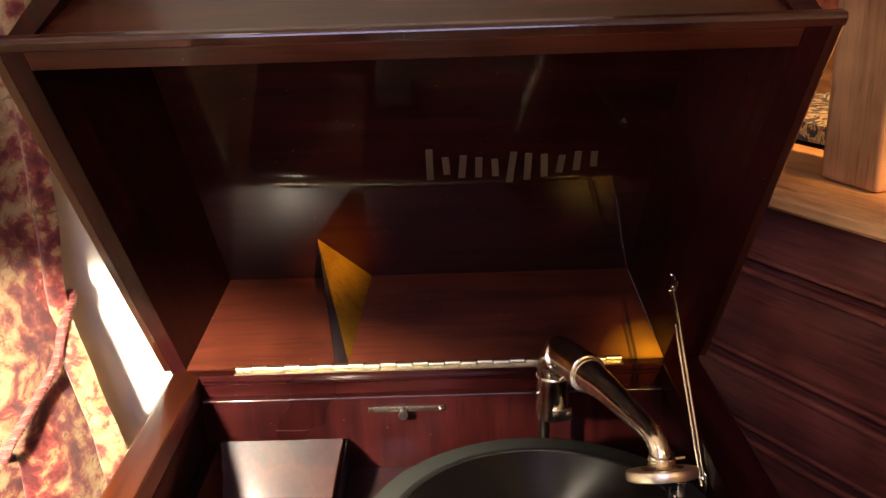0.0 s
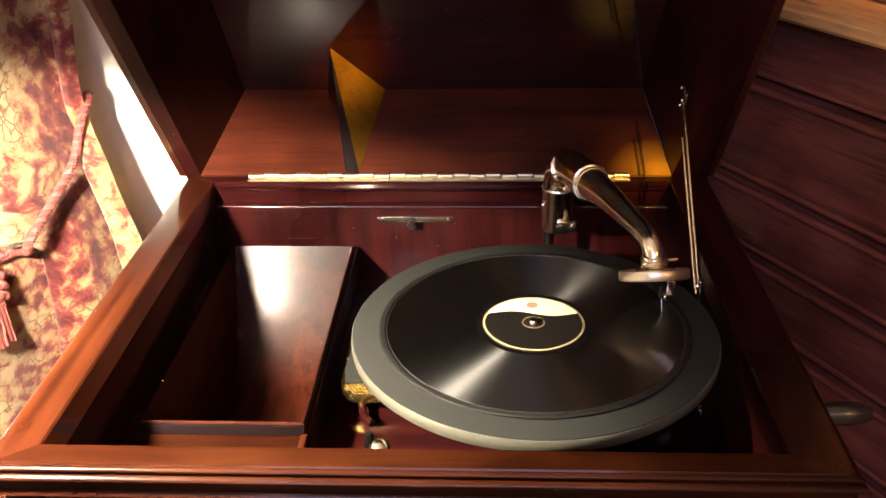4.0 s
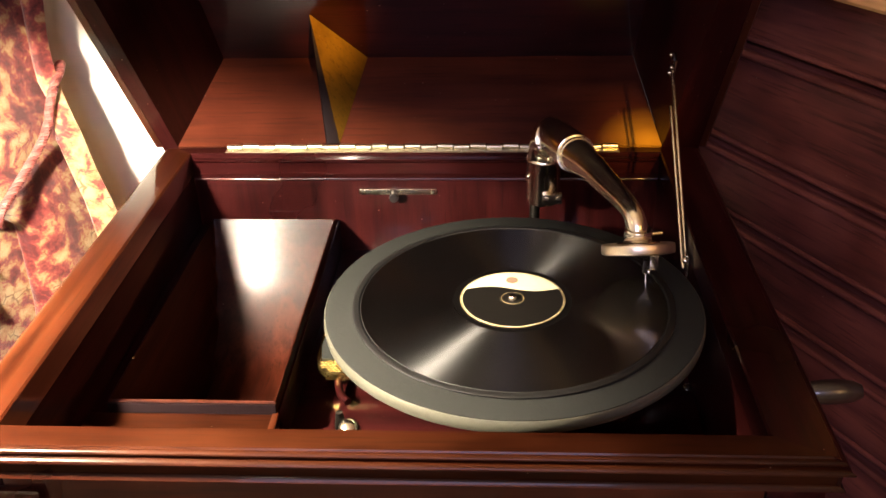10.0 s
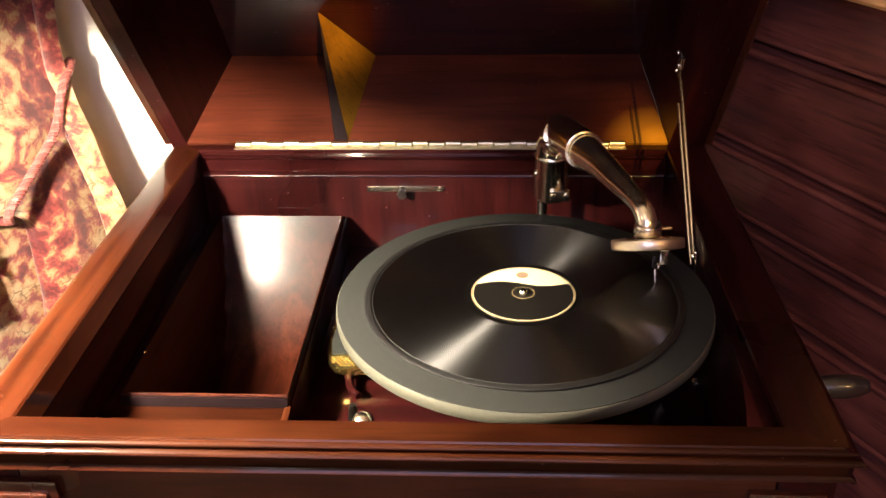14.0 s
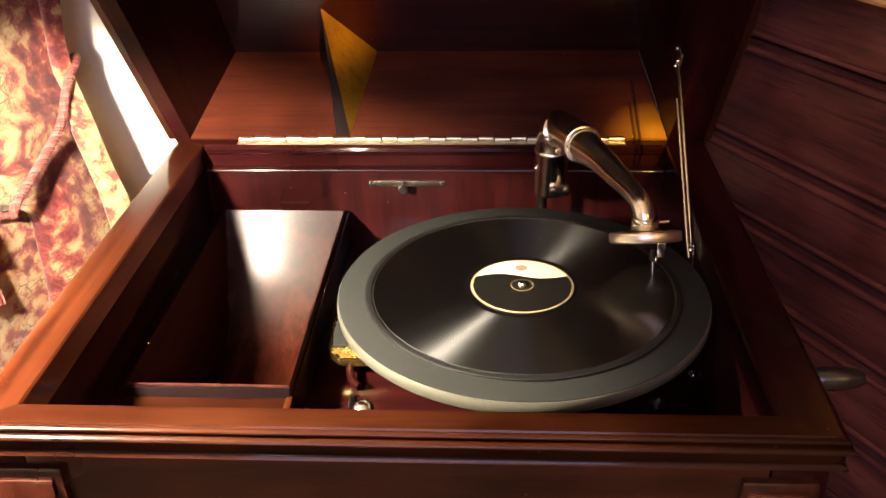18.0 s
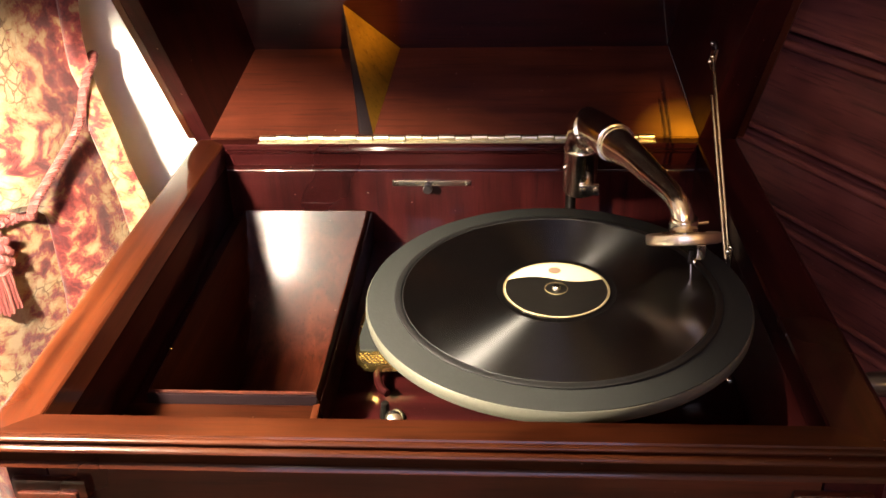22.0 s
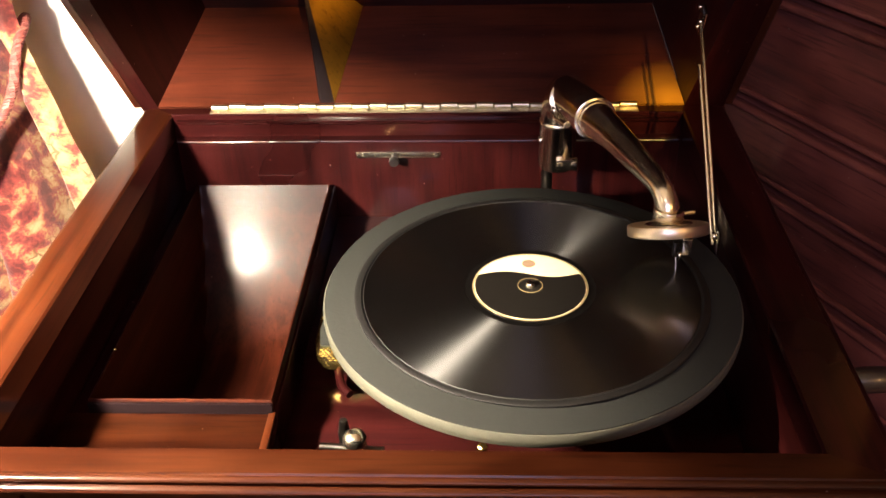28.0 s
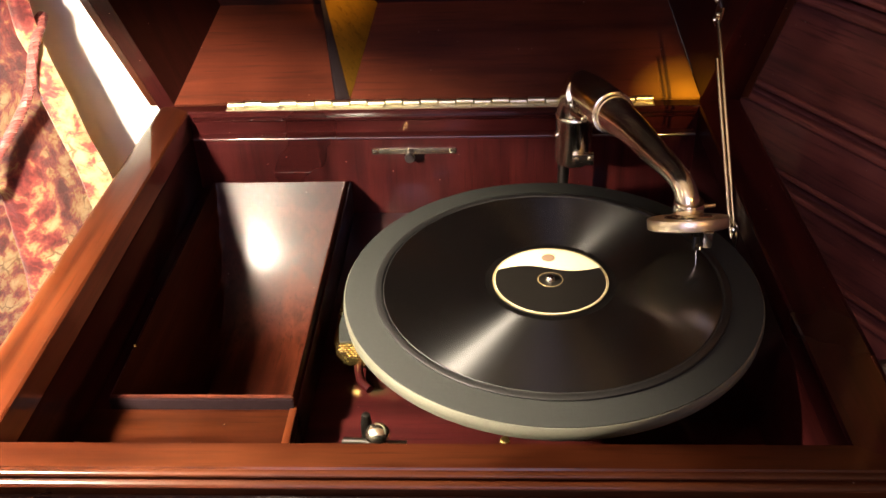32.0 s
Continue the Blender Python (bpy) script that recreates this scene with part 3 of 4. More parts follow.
def mitred(profile, corners, mat, names, parent):
    """Four mitred rails round a rectangle of inner corners."""
    for i, nm in enumerate(names):
        (ax, ay), (bx, by) = corners[i], corners[(i + 1) % 4]
        bm = bmesh.new()
        ends = []
        out = [(0, -1), (1, 0), (0, 1), (-1, 0)]
        o, op, on = out[i], out[i - 1], out[(i + 1) % 4]
        wid = {0: FRONT_W, 1: RIGHT_W, 2: BACK_W, 3: LEFT_W}
        prof = profile(wid[i])
        kp, kn = wid[(i - 1) % 4] / wid[i], wid[(i + 1) % 4] / wid[i]
        for (cx, cy), oo, kk in (((ax, ay), op, kp), ((bx, by), on, kn)):
            ends.append([bm.verts.new((cx + u * o[0] + u * kk * oo[0], cy + u * o[1] + u * kk * oo[1], z)) for u, z in prof])
        n = len(prof)
        for k in range(n):
            j = (k + 1) % n
            bm.faces.new((ends[0][k], ends[0][j], ends[1][j], ends[1][k]))
        bm.faces.new(ends[0])
        bm.faces.new(ends[1][::-1])
        part(nm, bm, mat[i], parent)


FRONT_W, RIGHT_W, BACK_W, LEFT_W = IY0 - Y0, X1 - IX1, Y1 - IY1, IX0 - X0
# the right rail takes the darker wood, so its shade is in the colour
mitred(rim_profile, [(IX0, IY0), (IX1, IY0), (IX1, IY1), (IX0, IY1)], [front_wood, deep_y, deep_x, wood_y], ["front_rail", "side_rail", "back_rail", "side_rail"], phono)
# cove and bead under the hinge, along the back board
part("back_cove", extrude([(IY1, 0.9945)] + [(IY1 - 0.0045 * math.cos(k * math.pi / 12), 0.9945 - 0.0045 * math.sin(k * math.pi / 12)) for k in range(7)] + [(IY1, 0.9890)], IX0 + 0.004, IX1 - 0.004), deep_x, phono)
part("back_bead", extrude([(IY1 - 0.0005, 0.9765)] + [(IY1 - 0.0005 - 0.006 * math.sin(math.pi * k / 10), 0.9765 - 0.0075 * k / 10) for k in range(11)], IX0 + 0.002, IX1 - 0.002), deep_x, phono)
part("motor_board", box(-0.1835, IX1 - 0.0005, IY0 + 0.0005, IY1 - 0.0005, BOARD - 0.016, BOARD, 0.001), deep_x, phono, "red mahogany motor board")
# compartment at the side of the motor board, with a raised flap
part("compartment", box(IX0 + 0.0005, -0.1850, IY0 + 0.0005, -0.0565, 0.84, 0.9185, 0.0015), front_wood, phono, "mahogany block in front of the compartment")
# dark strip added over the well's front face, where it lies in shade
part("well_front_shade", box(-0.3215, -0.1862, -0.0563, -0.0537, 0.90, 0.9268, 0.0005), dark_edge, phono, "thin dark strip in place of shade on the well's front")
part("compartment_side", box(-0.1857, -0.1837, -0.0538, IY1 - 0.0005, 0.84, 0.9205, 0.0008), deep_y, phono)
part("compartment_top", box(IX0 + 0.0005, -0.3225, -0.0538, IY1 - 0.0005, 0.84, 0.9150, 0.001), deep_y, phono)
part("compartment_top", box(-0.3223, -0.1859, 0.2665, IY1 - 0.0005, 0.84, 0.9150, 0.001), deep_x, phono)
part("compartment_edge", box(-0.1895, -0.1840, IY0 + 0.001, -0.0550, 0.90, 0.9190, 0.001), wood_y, phono, "worn edge strip")


def well(x0, x1, y0, y1, z0, z1, edge):
    """A block with a deep hollow worked into its top: steep sides, back wall curving down into the floor."""
    bm = bmesh.new()
    run, steep, soft = 0.135, 1.95, 0.010
    us = [0, edge * 0.5, edge, edge + 0.0006, edge + 0.0016, edge + 0.003, edge + 0.0055, edge + 0.009, edge + 0.014]
    def spread(a, b, n):
        left = [a + u for u in us]
        right = [b - u for u in us[::-1]]
        return left + [left[-1] + (right[0] - left[-1]) * k / n for k in range(1, n)] + right
    def side(d):
        d = max(0.0, d - edge)
        return 1 - max(0.0, 1 - d / 0.016) ** 2.6
    rows = []
    for y in spread(y0, y1, 64):
        row = []
        for x in spread(x0, x1, 26):
            u = max(0.0, y1 - edge - y)
            k = min(u, run)
            back = steep * k - steep * k * k / (2 * run)
            rest = 0.1316 * side(y - y0)
            across = 0.1316 * side(min(x - x0, x1 - x))
            drop = min(back, rest, across)
            low = -soft * 0.35 * math.log(sum(math.exp(-v / (soft * 0.35)) for v in (back, rest, across)) / 1.0)
            e = min(x - x0, x1 - x, y - y0, y1 - y)
            row.append(bm.verts.new((x, y, z1 - max(0.0, min(drop, low)) - (0.0014 if e < 1e-6 else 0.0))))
        rows.append(row)
    for a, b in zip(rows, rows[1:]):
        for i in range(len(a) - 1):
            bm.faces.new((a[i], a[i + 1], b[i + 1], b[i]))
    rim = rows[0] + [r[-1] for r in rows[1:]] + rows[-1][-2::-1] + [r[0] for r in rows[-2:0:-1]]
    low = [bm.verts.new((v.co.x, v.co.y, z0)) for v in rim]
    n = len(rim)
    for i in range(n):
        bm.faces.new((rim[i], low[i], low[(i + 1) % n], rim[(i + 1) % n]))
    bm.faces.new(low[::-1])
    return bm


flap = part("storage_well", well(-0.3220, -0.1860, -0.0535, 0.2660, 0.7000, 0.9280, 0.0022), well_wood, phono, "hollowed polished mahogany well with a curved back")
part("keeper_pin", ball((-0.3205, 0.004, 0.9280), 0.0016), gold, flap)

# ---- lid ----
HY, HZ, OPEN = 0.288, 1.003, 54.0
LX0, LX1, LD, LS = -0.3715, 0.1985, 0.1155, 0.462
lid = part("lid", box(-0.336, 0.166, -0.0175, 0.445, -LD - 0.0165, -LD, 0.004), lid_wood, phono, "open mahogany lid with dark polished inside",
           Matrix.Translation((0, HY, HZ)) @ Matrix(((1, 0, 0), (0, -math.cos(radians(OPEN)), -math.sin(radians(OPEN))), (0, math.sin(radians(OPEN)), -math.cos(radians(OPEN))))).to_4x4())
# sloping sides: outer and inner edge at the opening and at the bottom of the box
left_wall = hull([(x, y, 0) for x in (LX0, -0.3545) for y in (-0.018, LS)] + [(x, y, -LD) for x in (-0.345, -0.319) for y in (-0.018, LS)])
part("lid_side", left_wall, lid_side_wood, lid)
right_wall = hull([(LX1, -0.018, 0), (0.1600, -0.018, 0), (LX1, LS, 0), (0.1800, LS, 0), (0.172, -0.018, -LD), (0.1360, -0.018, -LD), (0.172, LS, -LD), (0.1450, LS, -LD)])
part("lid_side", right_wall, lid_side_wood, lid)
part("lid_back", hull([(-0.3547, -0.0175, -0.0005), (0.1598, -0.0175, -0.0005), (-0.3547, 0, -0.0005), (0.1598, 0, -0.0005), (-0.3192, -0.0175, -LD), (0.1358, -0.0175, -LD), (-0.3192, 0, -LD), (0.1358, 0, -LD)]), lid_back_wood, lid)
part("lid_front", hull([(-0.3547, LS - 0.018, -0.0005), (0.1798, LS - 0.018, -0.0005), (-0.3547, LS - 0.001, -0.0005), (0.1798, LS - 0.001, -0.0005), (-0.3192, LS - 0.034, -LD), (0.1448, LS - 0.034, -LD), (-0.3192, LS - 0.017, -LD), (0.1448, LS - 0.017, -LD)]), wood_x, lid)
part("lid_edge", box(-0.3540, 0.1790, LS - 0.0182, LS - 0.0012, -0.0004, 0.0008, 0.0003, 1), lid_back_wood, lid)
# edge moulding of the lid
lip = [(0.0, 0.0005), (0.0065, 0.0005), (0.0082, -0.001), (0.0086, -0.003), (0.0074, -0.006), (0.005, -0.0085), (0.004, -0.012), (0.0, -0.0135)]
part("lid_moulding", extrude([(LS + u - 0.0005, w) for u, w in lip], LX0 - 0.008, LX1 + 0.008), wood_x, lid)
part("lid_moulding", extrude([(LX0 - u + 0.0005, w) for u, w in lip], 0.0, LS, "y"), wood_y, lid)
part("lid_moulding", extrude([(LX1 + u - 0.0005, w) for u, w in lip], 0.0, LS, "y"), wood_y, lid)
brace = hull([(-0.1915, 0.0016, -0.003), (-0.1790, 0.0003, -0.003), (-0.1560, 0.0003, -LD), (-0.2090, 0.0003, -LD), (-0.2090, 0.0760, -LD), (-0.1940, 0.0003, -0.003)], 0.0006)
# right face coloured as if amber-lit, the others as if unlit
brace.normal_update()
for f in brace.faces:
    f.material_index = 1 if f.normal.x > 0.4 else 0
part("corner_brace", brace, [dark_edge, brace_wood], lid, "slanted brace with amber light and dark shade painted on its faces")


# metal rod added to draw the glint along the lid's right corner joint
part("corner_glint", rod((0.1545, 0.0008, -0.028), (0.1365, 0.0008, -LD + 0.001), 0.0008, 8), nickel_dull, lid, "thin bright rod standing in for a glint along the corner")

# Gilt transfer inside the lid: plain bars standing for the maker's mark.
for i, h in enumerate((0.046, 0.026, 0.034, 0.030, 0.026, 0.046, 0.040, 0.034, 0.026, 0.028, 0.022)):
    bm = box(-0.0034, 0.0034, -h / 2, h / 2, -0.0004, 0.0004, 0.0002, 1)
    part("gilt_bar", bm, gold_leaf, lid, "faded gilt mark", Matrix.Translation((-0.0835 + 0.0161 * i, 0.193 - 0.007 * math.sin(math.pi * i / 10) + (0.002 if i > 8 else 0), -LD + 0.0006)) @ Euler((0, 0, radians(4 * math.sin(i * 2.1)))).to_matrix().to_4x4(), False)

# ---- hinge, latch, stay, crank ----
hinge = part("hinge", extrude([(HY - 0.0105, RIM + 0.0002), (HY + 0.0018, RIM + 0.0002), (HY + 0.0018, RIM + 0.0014), (HY - 0.0105, RIM + 0.0014)], -0.3005, 0.1150), brass, phono, "long pale brass piano hinge")
kn = 24
for k in range(kn):
    x = -0.3005 + k * 0.4155 / kn
    part("knuckle", rod((x + 0.00025, HY - 0.0014 + (0.0009 if k % 2 else 0), RIM + (0.0034 if k % 2 else 0.0028)), (x + 0.4155 / kn - 0.00025, HY - 0.0014 + (0.0009 if k % 2 else 0), RIM + (0.0034 if k % 2 else 0.0028)), 0.0028, 12), brass, hinge)
for k in range(9):
    screw(hinge, (-0.292 + k * 0.0485, HY - 0.0080, RIM + 0.0013), (0, 0, 1), 0.0018, brass)

catch = part("catch_plate", box(-0.1600, -0.0760, IY1 - 0.0022, IY1 - 0.0002, 0.9523, 0.9588, 0.0009), nickel, phono, "nickel lid catch plate with a knob")
for x in (-0.1560, -0.0800):
    screw(catch, (x, IY1 - 0.0022, 0.9556), (0, -1, 0), 0.0030, nickel)
part("knob", lathe([(0, 0), (0.0035, 0), (0.0028, 0.004), (0.004, 0.007), (0.0052, 0.010), (0.0046, 0.013), (0, 0.0142)], 20, (-0.1215, IY1 - 0.0022, 0.9553), towards((0, -1, -0.15))), black_paint, catch)

SX = 0.1545
foot, head = Vector((SX + 0.001, 0.0985, 0.9690)), Vector((SX - 0.004, 0.2250, 1.1090))
stay = part("lid_stay", rod(foot + Vector((0, 0, 0.002)), head, 0.0017, 12), nickel_dull, phono, "twin-rod nickel lid stay")
part("stay_rod", rod(foot + Vector((-0.0035, -0.006, -0.002)), head + Vector((-0.0035, -0.030, -0.028)), 0.0014, 12), nickel_dull, stay)
part("pivot_plate", box(IX1 - 0.0022, IX1 - 0.0002, 0.0885, 0.1085, 0.9600, 0.9800, 0.0008), nickel_dull, stay)
screw(stay, (SX - 0.0005, 0.0985, 0.9720), (-1, 0, 0), 0.0042, nickel)
screw(stay, (SX + 0.0005, 0.0930, 0.9790), (-1, 0, 0), 0.0022, nickel)
part("stay_head", hull([(head.x - 0.001 + a, head.y + b * 0.6 - c * 0.4, head.z + c * 0.8 + b * 0.3) for a in (0, 0.004) for b in (-0.009, 0.009) for c in (-0.014, 0.014)], 0.001), nickel_dull, stay)
for dy, dz in ((0.004, 0.010), (0.006, -0.008), (-0.004, 0.000)):
    screw(stay, (head.x - 0.001, head.y + dy, head.z + dz), (-1, 0, 0), 0.0024, nickel)

crank = part("crank", rod((X1 - 0.006, 0.06, 0.852), (X1 + 0.026, 0.06, 0.852), 0.0045, 14), iron, phono, "winding crank with a black wooden grip")
part("crank_arm", tube([(X1 + 0.024, 0.062, 0.850), (X1 + 0.024, 0.045, 0.866), (X1 + 0.024, 0.020, 0.888), (X1 + 0.024, 0.006, 0.899)], [0.005, 0.0042, 0.0042, 0.005], 12), iron, crank)
part("ferrule", lathe([(0, 0), (0.0052, 0), (0.0062, 0.002), (0.0066, 0.008), (0.0060, 0.010), (0, 0.010)], 20, (X1 + 0.030, 0.008, 0.896), towards((1, 0, 0.05))), iron, crank)
part("grip", lathe([(0, 0), (0.0070, 0), (0.0088, 0.006), (0.0104, 0.020), (0.0106, 0.032), (0.0092, 0.044), (0.0060, 0.051), (0, 0.053)], 24, (X1 + 0.040, 0.008, 0.8965), towards((1, 0, 0.05))), black_wood, crank)

# ---- turntable, brake, speed control ----
platter = part("turntable", lathe([(0, 0.9755), (0.1425, 0.9755), (0.1470, 0.9768), (0.1494, 0.9792), (0.1500, 0.9840), (0.1497, 0.9874), (0.1490, 0.9886), (0.1480, 0.9888), (0, 0.9888)], 128), silver_edge, phono, "nickel-edged turntable covered with grey baize")
part("baize", lathe([(0, 0.9888), (0.1484, 0.9888), (0.1484, 0.9894), (0.1476, 0.9898), (0, 0.9898)], 128), felt, platter, "grey baize cover")
part("spindle", lathe([(0, 0.90), (0.0036, 0.90), (0.0036, 0.9935), (0.0026, 0.9952), (0, 0.9957)], 20), nickel, platter)
part("hub", lathe([(0, BOARD), (0.030, BOARD), (0.030, 0.90), (0.018, 0.905), (0.018, 0.9753), (0, 0.9753)], 32), iron, platter)

BY, BZ = 0.0625, 0.9050
brake = part("brake", hull([(x, y + BY, z) for x, y in ((-0.168, 0.072), (-0.172, 0.030), (-0.1720, -0.020), (-0.168, -0.036), (-0.160, -0.0445), (-0.150, -0.046), (-0.118, -0.044), (-0.112, 0.075)) for z in (BZ - 0.008, BZ)], 0.0012), gold, phono, "gilt perforated brake plate with a grey felt pad")
part("felt_pad", hull([(x, y + BY, z) for x, y in ((-0.1660, 0.070), (-0.1690, -0.006), (-0.1660, -0.0265), (-0.116, -0.026), (-0.114, 0.072)) for z in (BZ, BZ + 0.0022)], 0.0005), felt, brake)
for i in range(6):
    for k in range(13):
        x, y = -0.1650 + k * 0.0037 + (i % 2) * 0.0018, -0.0290 - i * 0.0026
        if x < -0.1165 and not (i > 3 and k < 2):
            part("stud", box(x - 0.0012, x + 0.0012, BY + y - 0.0009, BY + y + 0.0009, BZ - 0.0003, BZ + 0.0004, 0.0002, 1), gold, brake, smooth=False)
part("brake_post", rod((-0.135, 0.06, BOARD), (-0.135, 0.06, BZ - 0.008), 0.006, 16), iron, brake)
part("brake_link", tube(smooth_path([(-0.150, 0.020, BZ - 0.010), (-0.146, 0.004, BZ - 0.012), (-0.138, -0.006, BZ - 0.013)], 5), 0.0034, 10), deep_x, brake)
KX, KY, KZ = -0.1150, -0.1285, 0.9640
lever = part("speed_lever", tube(smooth_path([(-0.140, -0.1185, 0.9480), (-0.130, -0.1195, 0.9485), (-0.118, -0.1215, 0.9490), (-0.098, -0.1225, 0.9490)], 6), 0.0026, 10), iron, phono, "speed lever with a bright ball knob")
part("stem", rod((KX, KY, BOARD), (KX, KY, KZ - 0.004), 0.0036, 16), iron, lever)
part("knob", ball((KX, KY, KZ), 0.0080, 0.92, 24), nickel, lever)
part("stud", lathe([(0, 0), (0.0045, 0), (0.0036, 0.060), (0.0042, 0.070), (0.0026, 0.0815), (0, 0.0825)], 16, (-0.1245, -0.1120, BOARD)), iron, lever)
screw(phono, (0.1530, 0.030, BOARD), (0, 0, 1), 0.0042, nickel)
part("stop_post", rod((-0.0345, -0.1130, BOARD), (-0.0345, -0.1130, 0.9450), 0.0035, 12), gold, phono)

# ---- tone arm ----
AX, AY = 0.0345, 0.2290
ARM = Vector((0.306, -0.952, 0.0))  # the arm's bearing from its pivot to the sound box


def along(u, z):
    return Vector((AX, AY, z)) + ARM * u


arm = part("tone_arm", lathe([(0, 0.9685), (0.0160, 0.9685), (0.0168, 0.9700), (0.0168, 1.0120), (0.0174, 1.0128), (0.0174, 1.0150), (0.0166, 1.0160), (0.0160, 1.0172), (0.0160, 1.0260), (0, 1.0260)], 48, (AX, AY, 0)), nickel, phono, "nickel-plated swan-neck tone arm")
part("stem", rod((AX - 0.008, AY + 0.004, BOARD), (AX - 0.008, AY + 0.004, 0.970), 0.0052, 18), iron, arm, "black stem with worn plating")
part("base_flange", lathe([(0, 0), (0.020, 0), (0.020, 0.003), (0.011, 0.006), (0, 0.006)], 28, (AX - 0.008, AY + 0.004, BOARD)), iron, arm)
part("clamp_tab", box(AX - 0.0020, AX + 0.0180, AY - 0.0185, AY - 0.0120, 0.9720, 0.9830, 0.001), nickel, arm)
screw(arm, (AX + 0.0016, AY - 0.0185, 0.9776), (0, -1, 0), 0.0030, nickel)
screw(arm, (AX + 0.0148, AY - 0.0185, 0.9780), (0, -1, 0), 0.0034, nickel)
screw(arm, (AX - 0.0160, AY - 0.004, 0.9965), (-1, -0.3, 0), 0.0032, nickel)
screw(arm, (AX + 0.0020, AY - 0.0160, 1.0200), (0, -1, 0.1), 0.0026, nickel)
# elbow: a cap that turns the riser into the arm, with the riser blended into its underside
part("elbow", tube(smooth_path([along(0.0, 1.0165), along(0.001, 1.026), along(0.006, 1.036), along(0.018, 1.0425)], 6), [0.0164] * 19, 36), nickel, arm)
ELB = along(0.006, 1.0420) + Vector((0.952, 0.306, 0.0)) * 0.0045
way = (along(0.082, 1.0510) - ELB).normalized()
part("elbow_cap", lathe([(0, -0.0175), (0.0070, -0.0165), (0.0130, -0.0125), (0.0170, -0.0050), (0.0182, 0.004), (0.0182, 0.0700), (0.0176, 0.0720), (0, 0.0720)], 48, ELB, towards(way)), nickel_dull, arm)
part("elbow_collar", lathe([(0, 0.0705), (0.0178, 0.0705), (0.0180, 0.0719), (0.0180, 0.0724), (0.0172, 0.0728), (0.0162, 0.0730), (0.0158, 0.0765), (0, 0.0770)], 48, ELB, towards(way)), nickel, arm)
# set screw and lug on the side of the elbow
side = Vector((-0.952, -0.306, 0.0))
part("elbow_lug", rod(along(0.030, 1.0330) + side * 0.0150, along(0.056, 1.0370) + side * 0.0150, 0.0032, 14), nickel, arm)
screw(arm, along(0.030, 1.0400) + side * 0.0170, side, 0.0030, nickel)
neck = smooth_path([ELB + way * 0.072, along(0.092, 1.0515), along(0.118, 1.0530), along(0.155, 1.0520), along(0.182, 1.0515), along(0.197, 1.0490), along(0.2060, 1.0435), along(0.2100, 1.0360), along(0.2110, 1.0270)], 6)
nr = [float(np.interp(i / (len(neck) - 1), [0, 0.10, 0.3, 0.45, 0.6, 0.75, 1.0], [0.0158, 0.0147, 0.0114, 0.0091, 0.0081, 0.0084, 0.0092])) for i in range(len(neck))]
part("neck", tube(neck, nr, 36), nickel_dull, arm)
hd = along(0.2112, 0)
part("collar", lathe([(0, 0), (0.0106, 0), (0.0111, 0.001), (0.0111, 0.0125), (0.0104, 0.0140), (0, 0.0140)], 36, (hd.x, hd.y, 1.0270)), nickel, arm)
part("set_screw", rod((hd.x + 0.0112, hd.y + 0.003, 1.0345), (hd.x + 0.0200, hd.y + 0.005, 1.0345), 0.0016, 10), nickel, arm)
box_turn = Euler((radians(-26), radians(-3), 0)).to_matrix()
sb = part("sound_box", lathe([(0, 0), (0.0270, 0), (0.0286, 0.0006), (0.0292, 0.0014), (0.0292, 0.0074), (0.0288, 0.0083), (0.0278, 0.0087), (0.0180, 0.0088), (0, 0.0088)], 72, (hd.x + 0.0015, hd.y - 0.0005, 1.0178), box_turn), satin, phono, "round nickel sound box with a steel needle")
part("back_ring", lathe([(0, 0), (0.0165, 0), (0.0172, 0.0006), (0.0165, 0.0014), (0, 0.0014)], 48, (hd.x + 0.0012, hd.y + 0.0008, 1.0264), box_turn), nickel_dull, sb)
part("needle_holder", hull([(hd.x + 0.0065 + a, hd.y - 0.008 + b, 1.0120 + c) for a in (-0.0020, 0.0020) for b in (-0.0020, 0.0020) for c in (-0.0070, 0.005)], 0.0005), iron, sb)
part("needle", rod((hd.x + 0.0068, hd.y - 0.0085, 1.0070), (hd.x + 0.0080, hd.y - 0.0100, 0.9922), 0.0011, 10, 0.0004), nickel, sb)
screw(sb, (hd.x + 0.0095, hd.y - 0.0085, 1.0065), (1, -0.4, 0), 0.0026, nickel)
part("rim_lug", box(hd.x + 0.0060, hd.x + 0.0125, hd.y - 0.0300, hd.y - 0.0265, 1.0200, 1.0330, 0.0008), nickel, sb)
part("stylus_bar", rod((hd.x + 0.0068, hd.y - 0.010, 1.0090), (hd.x + 0.0090, hd.y - 0.027, 1.0240), 0.0014, 10), nickel, sb)

# ---- record ----
record = thing("record", "black shellac record with a dark label, on the grey turntable", "record", (0, 0, 0.9899))
part("disc", lathe([(0, 0), (0.1262, 0), (0.1270, 0.0007), (0.1270, 0.0016), (0.1262, 0.0022), (0.1222, 0.0021), (0.1219, 0.0018)], 160), [shellac_edge], record, "black shellac disc")
part("groove_band", lathe([(0.1204, 0.00180), (0.0475, 0.0018)], 160), shellac, record, "band of fine playing grooves")
part("run_in", lathe([(0.1219, 0.00181), (0.1212, 0.0013), (0.1204, 0.00179)], 160), shellac_edge, record)
part("lead_out", lathe([(0.0474, 0.00182), (0.0460, 0.0017), (0.0425, 0.0017), (0.0424, 0.0021), (0, 0.0021)], 96), shellac_smooth, record)
lab = part("label", lathe([(0, 0.0022), (0.0405, 0.0022), (0.0405, 0.00235), (0, 0.00236)], 96), label_cream, record, "dark paper label with a cream crescent")
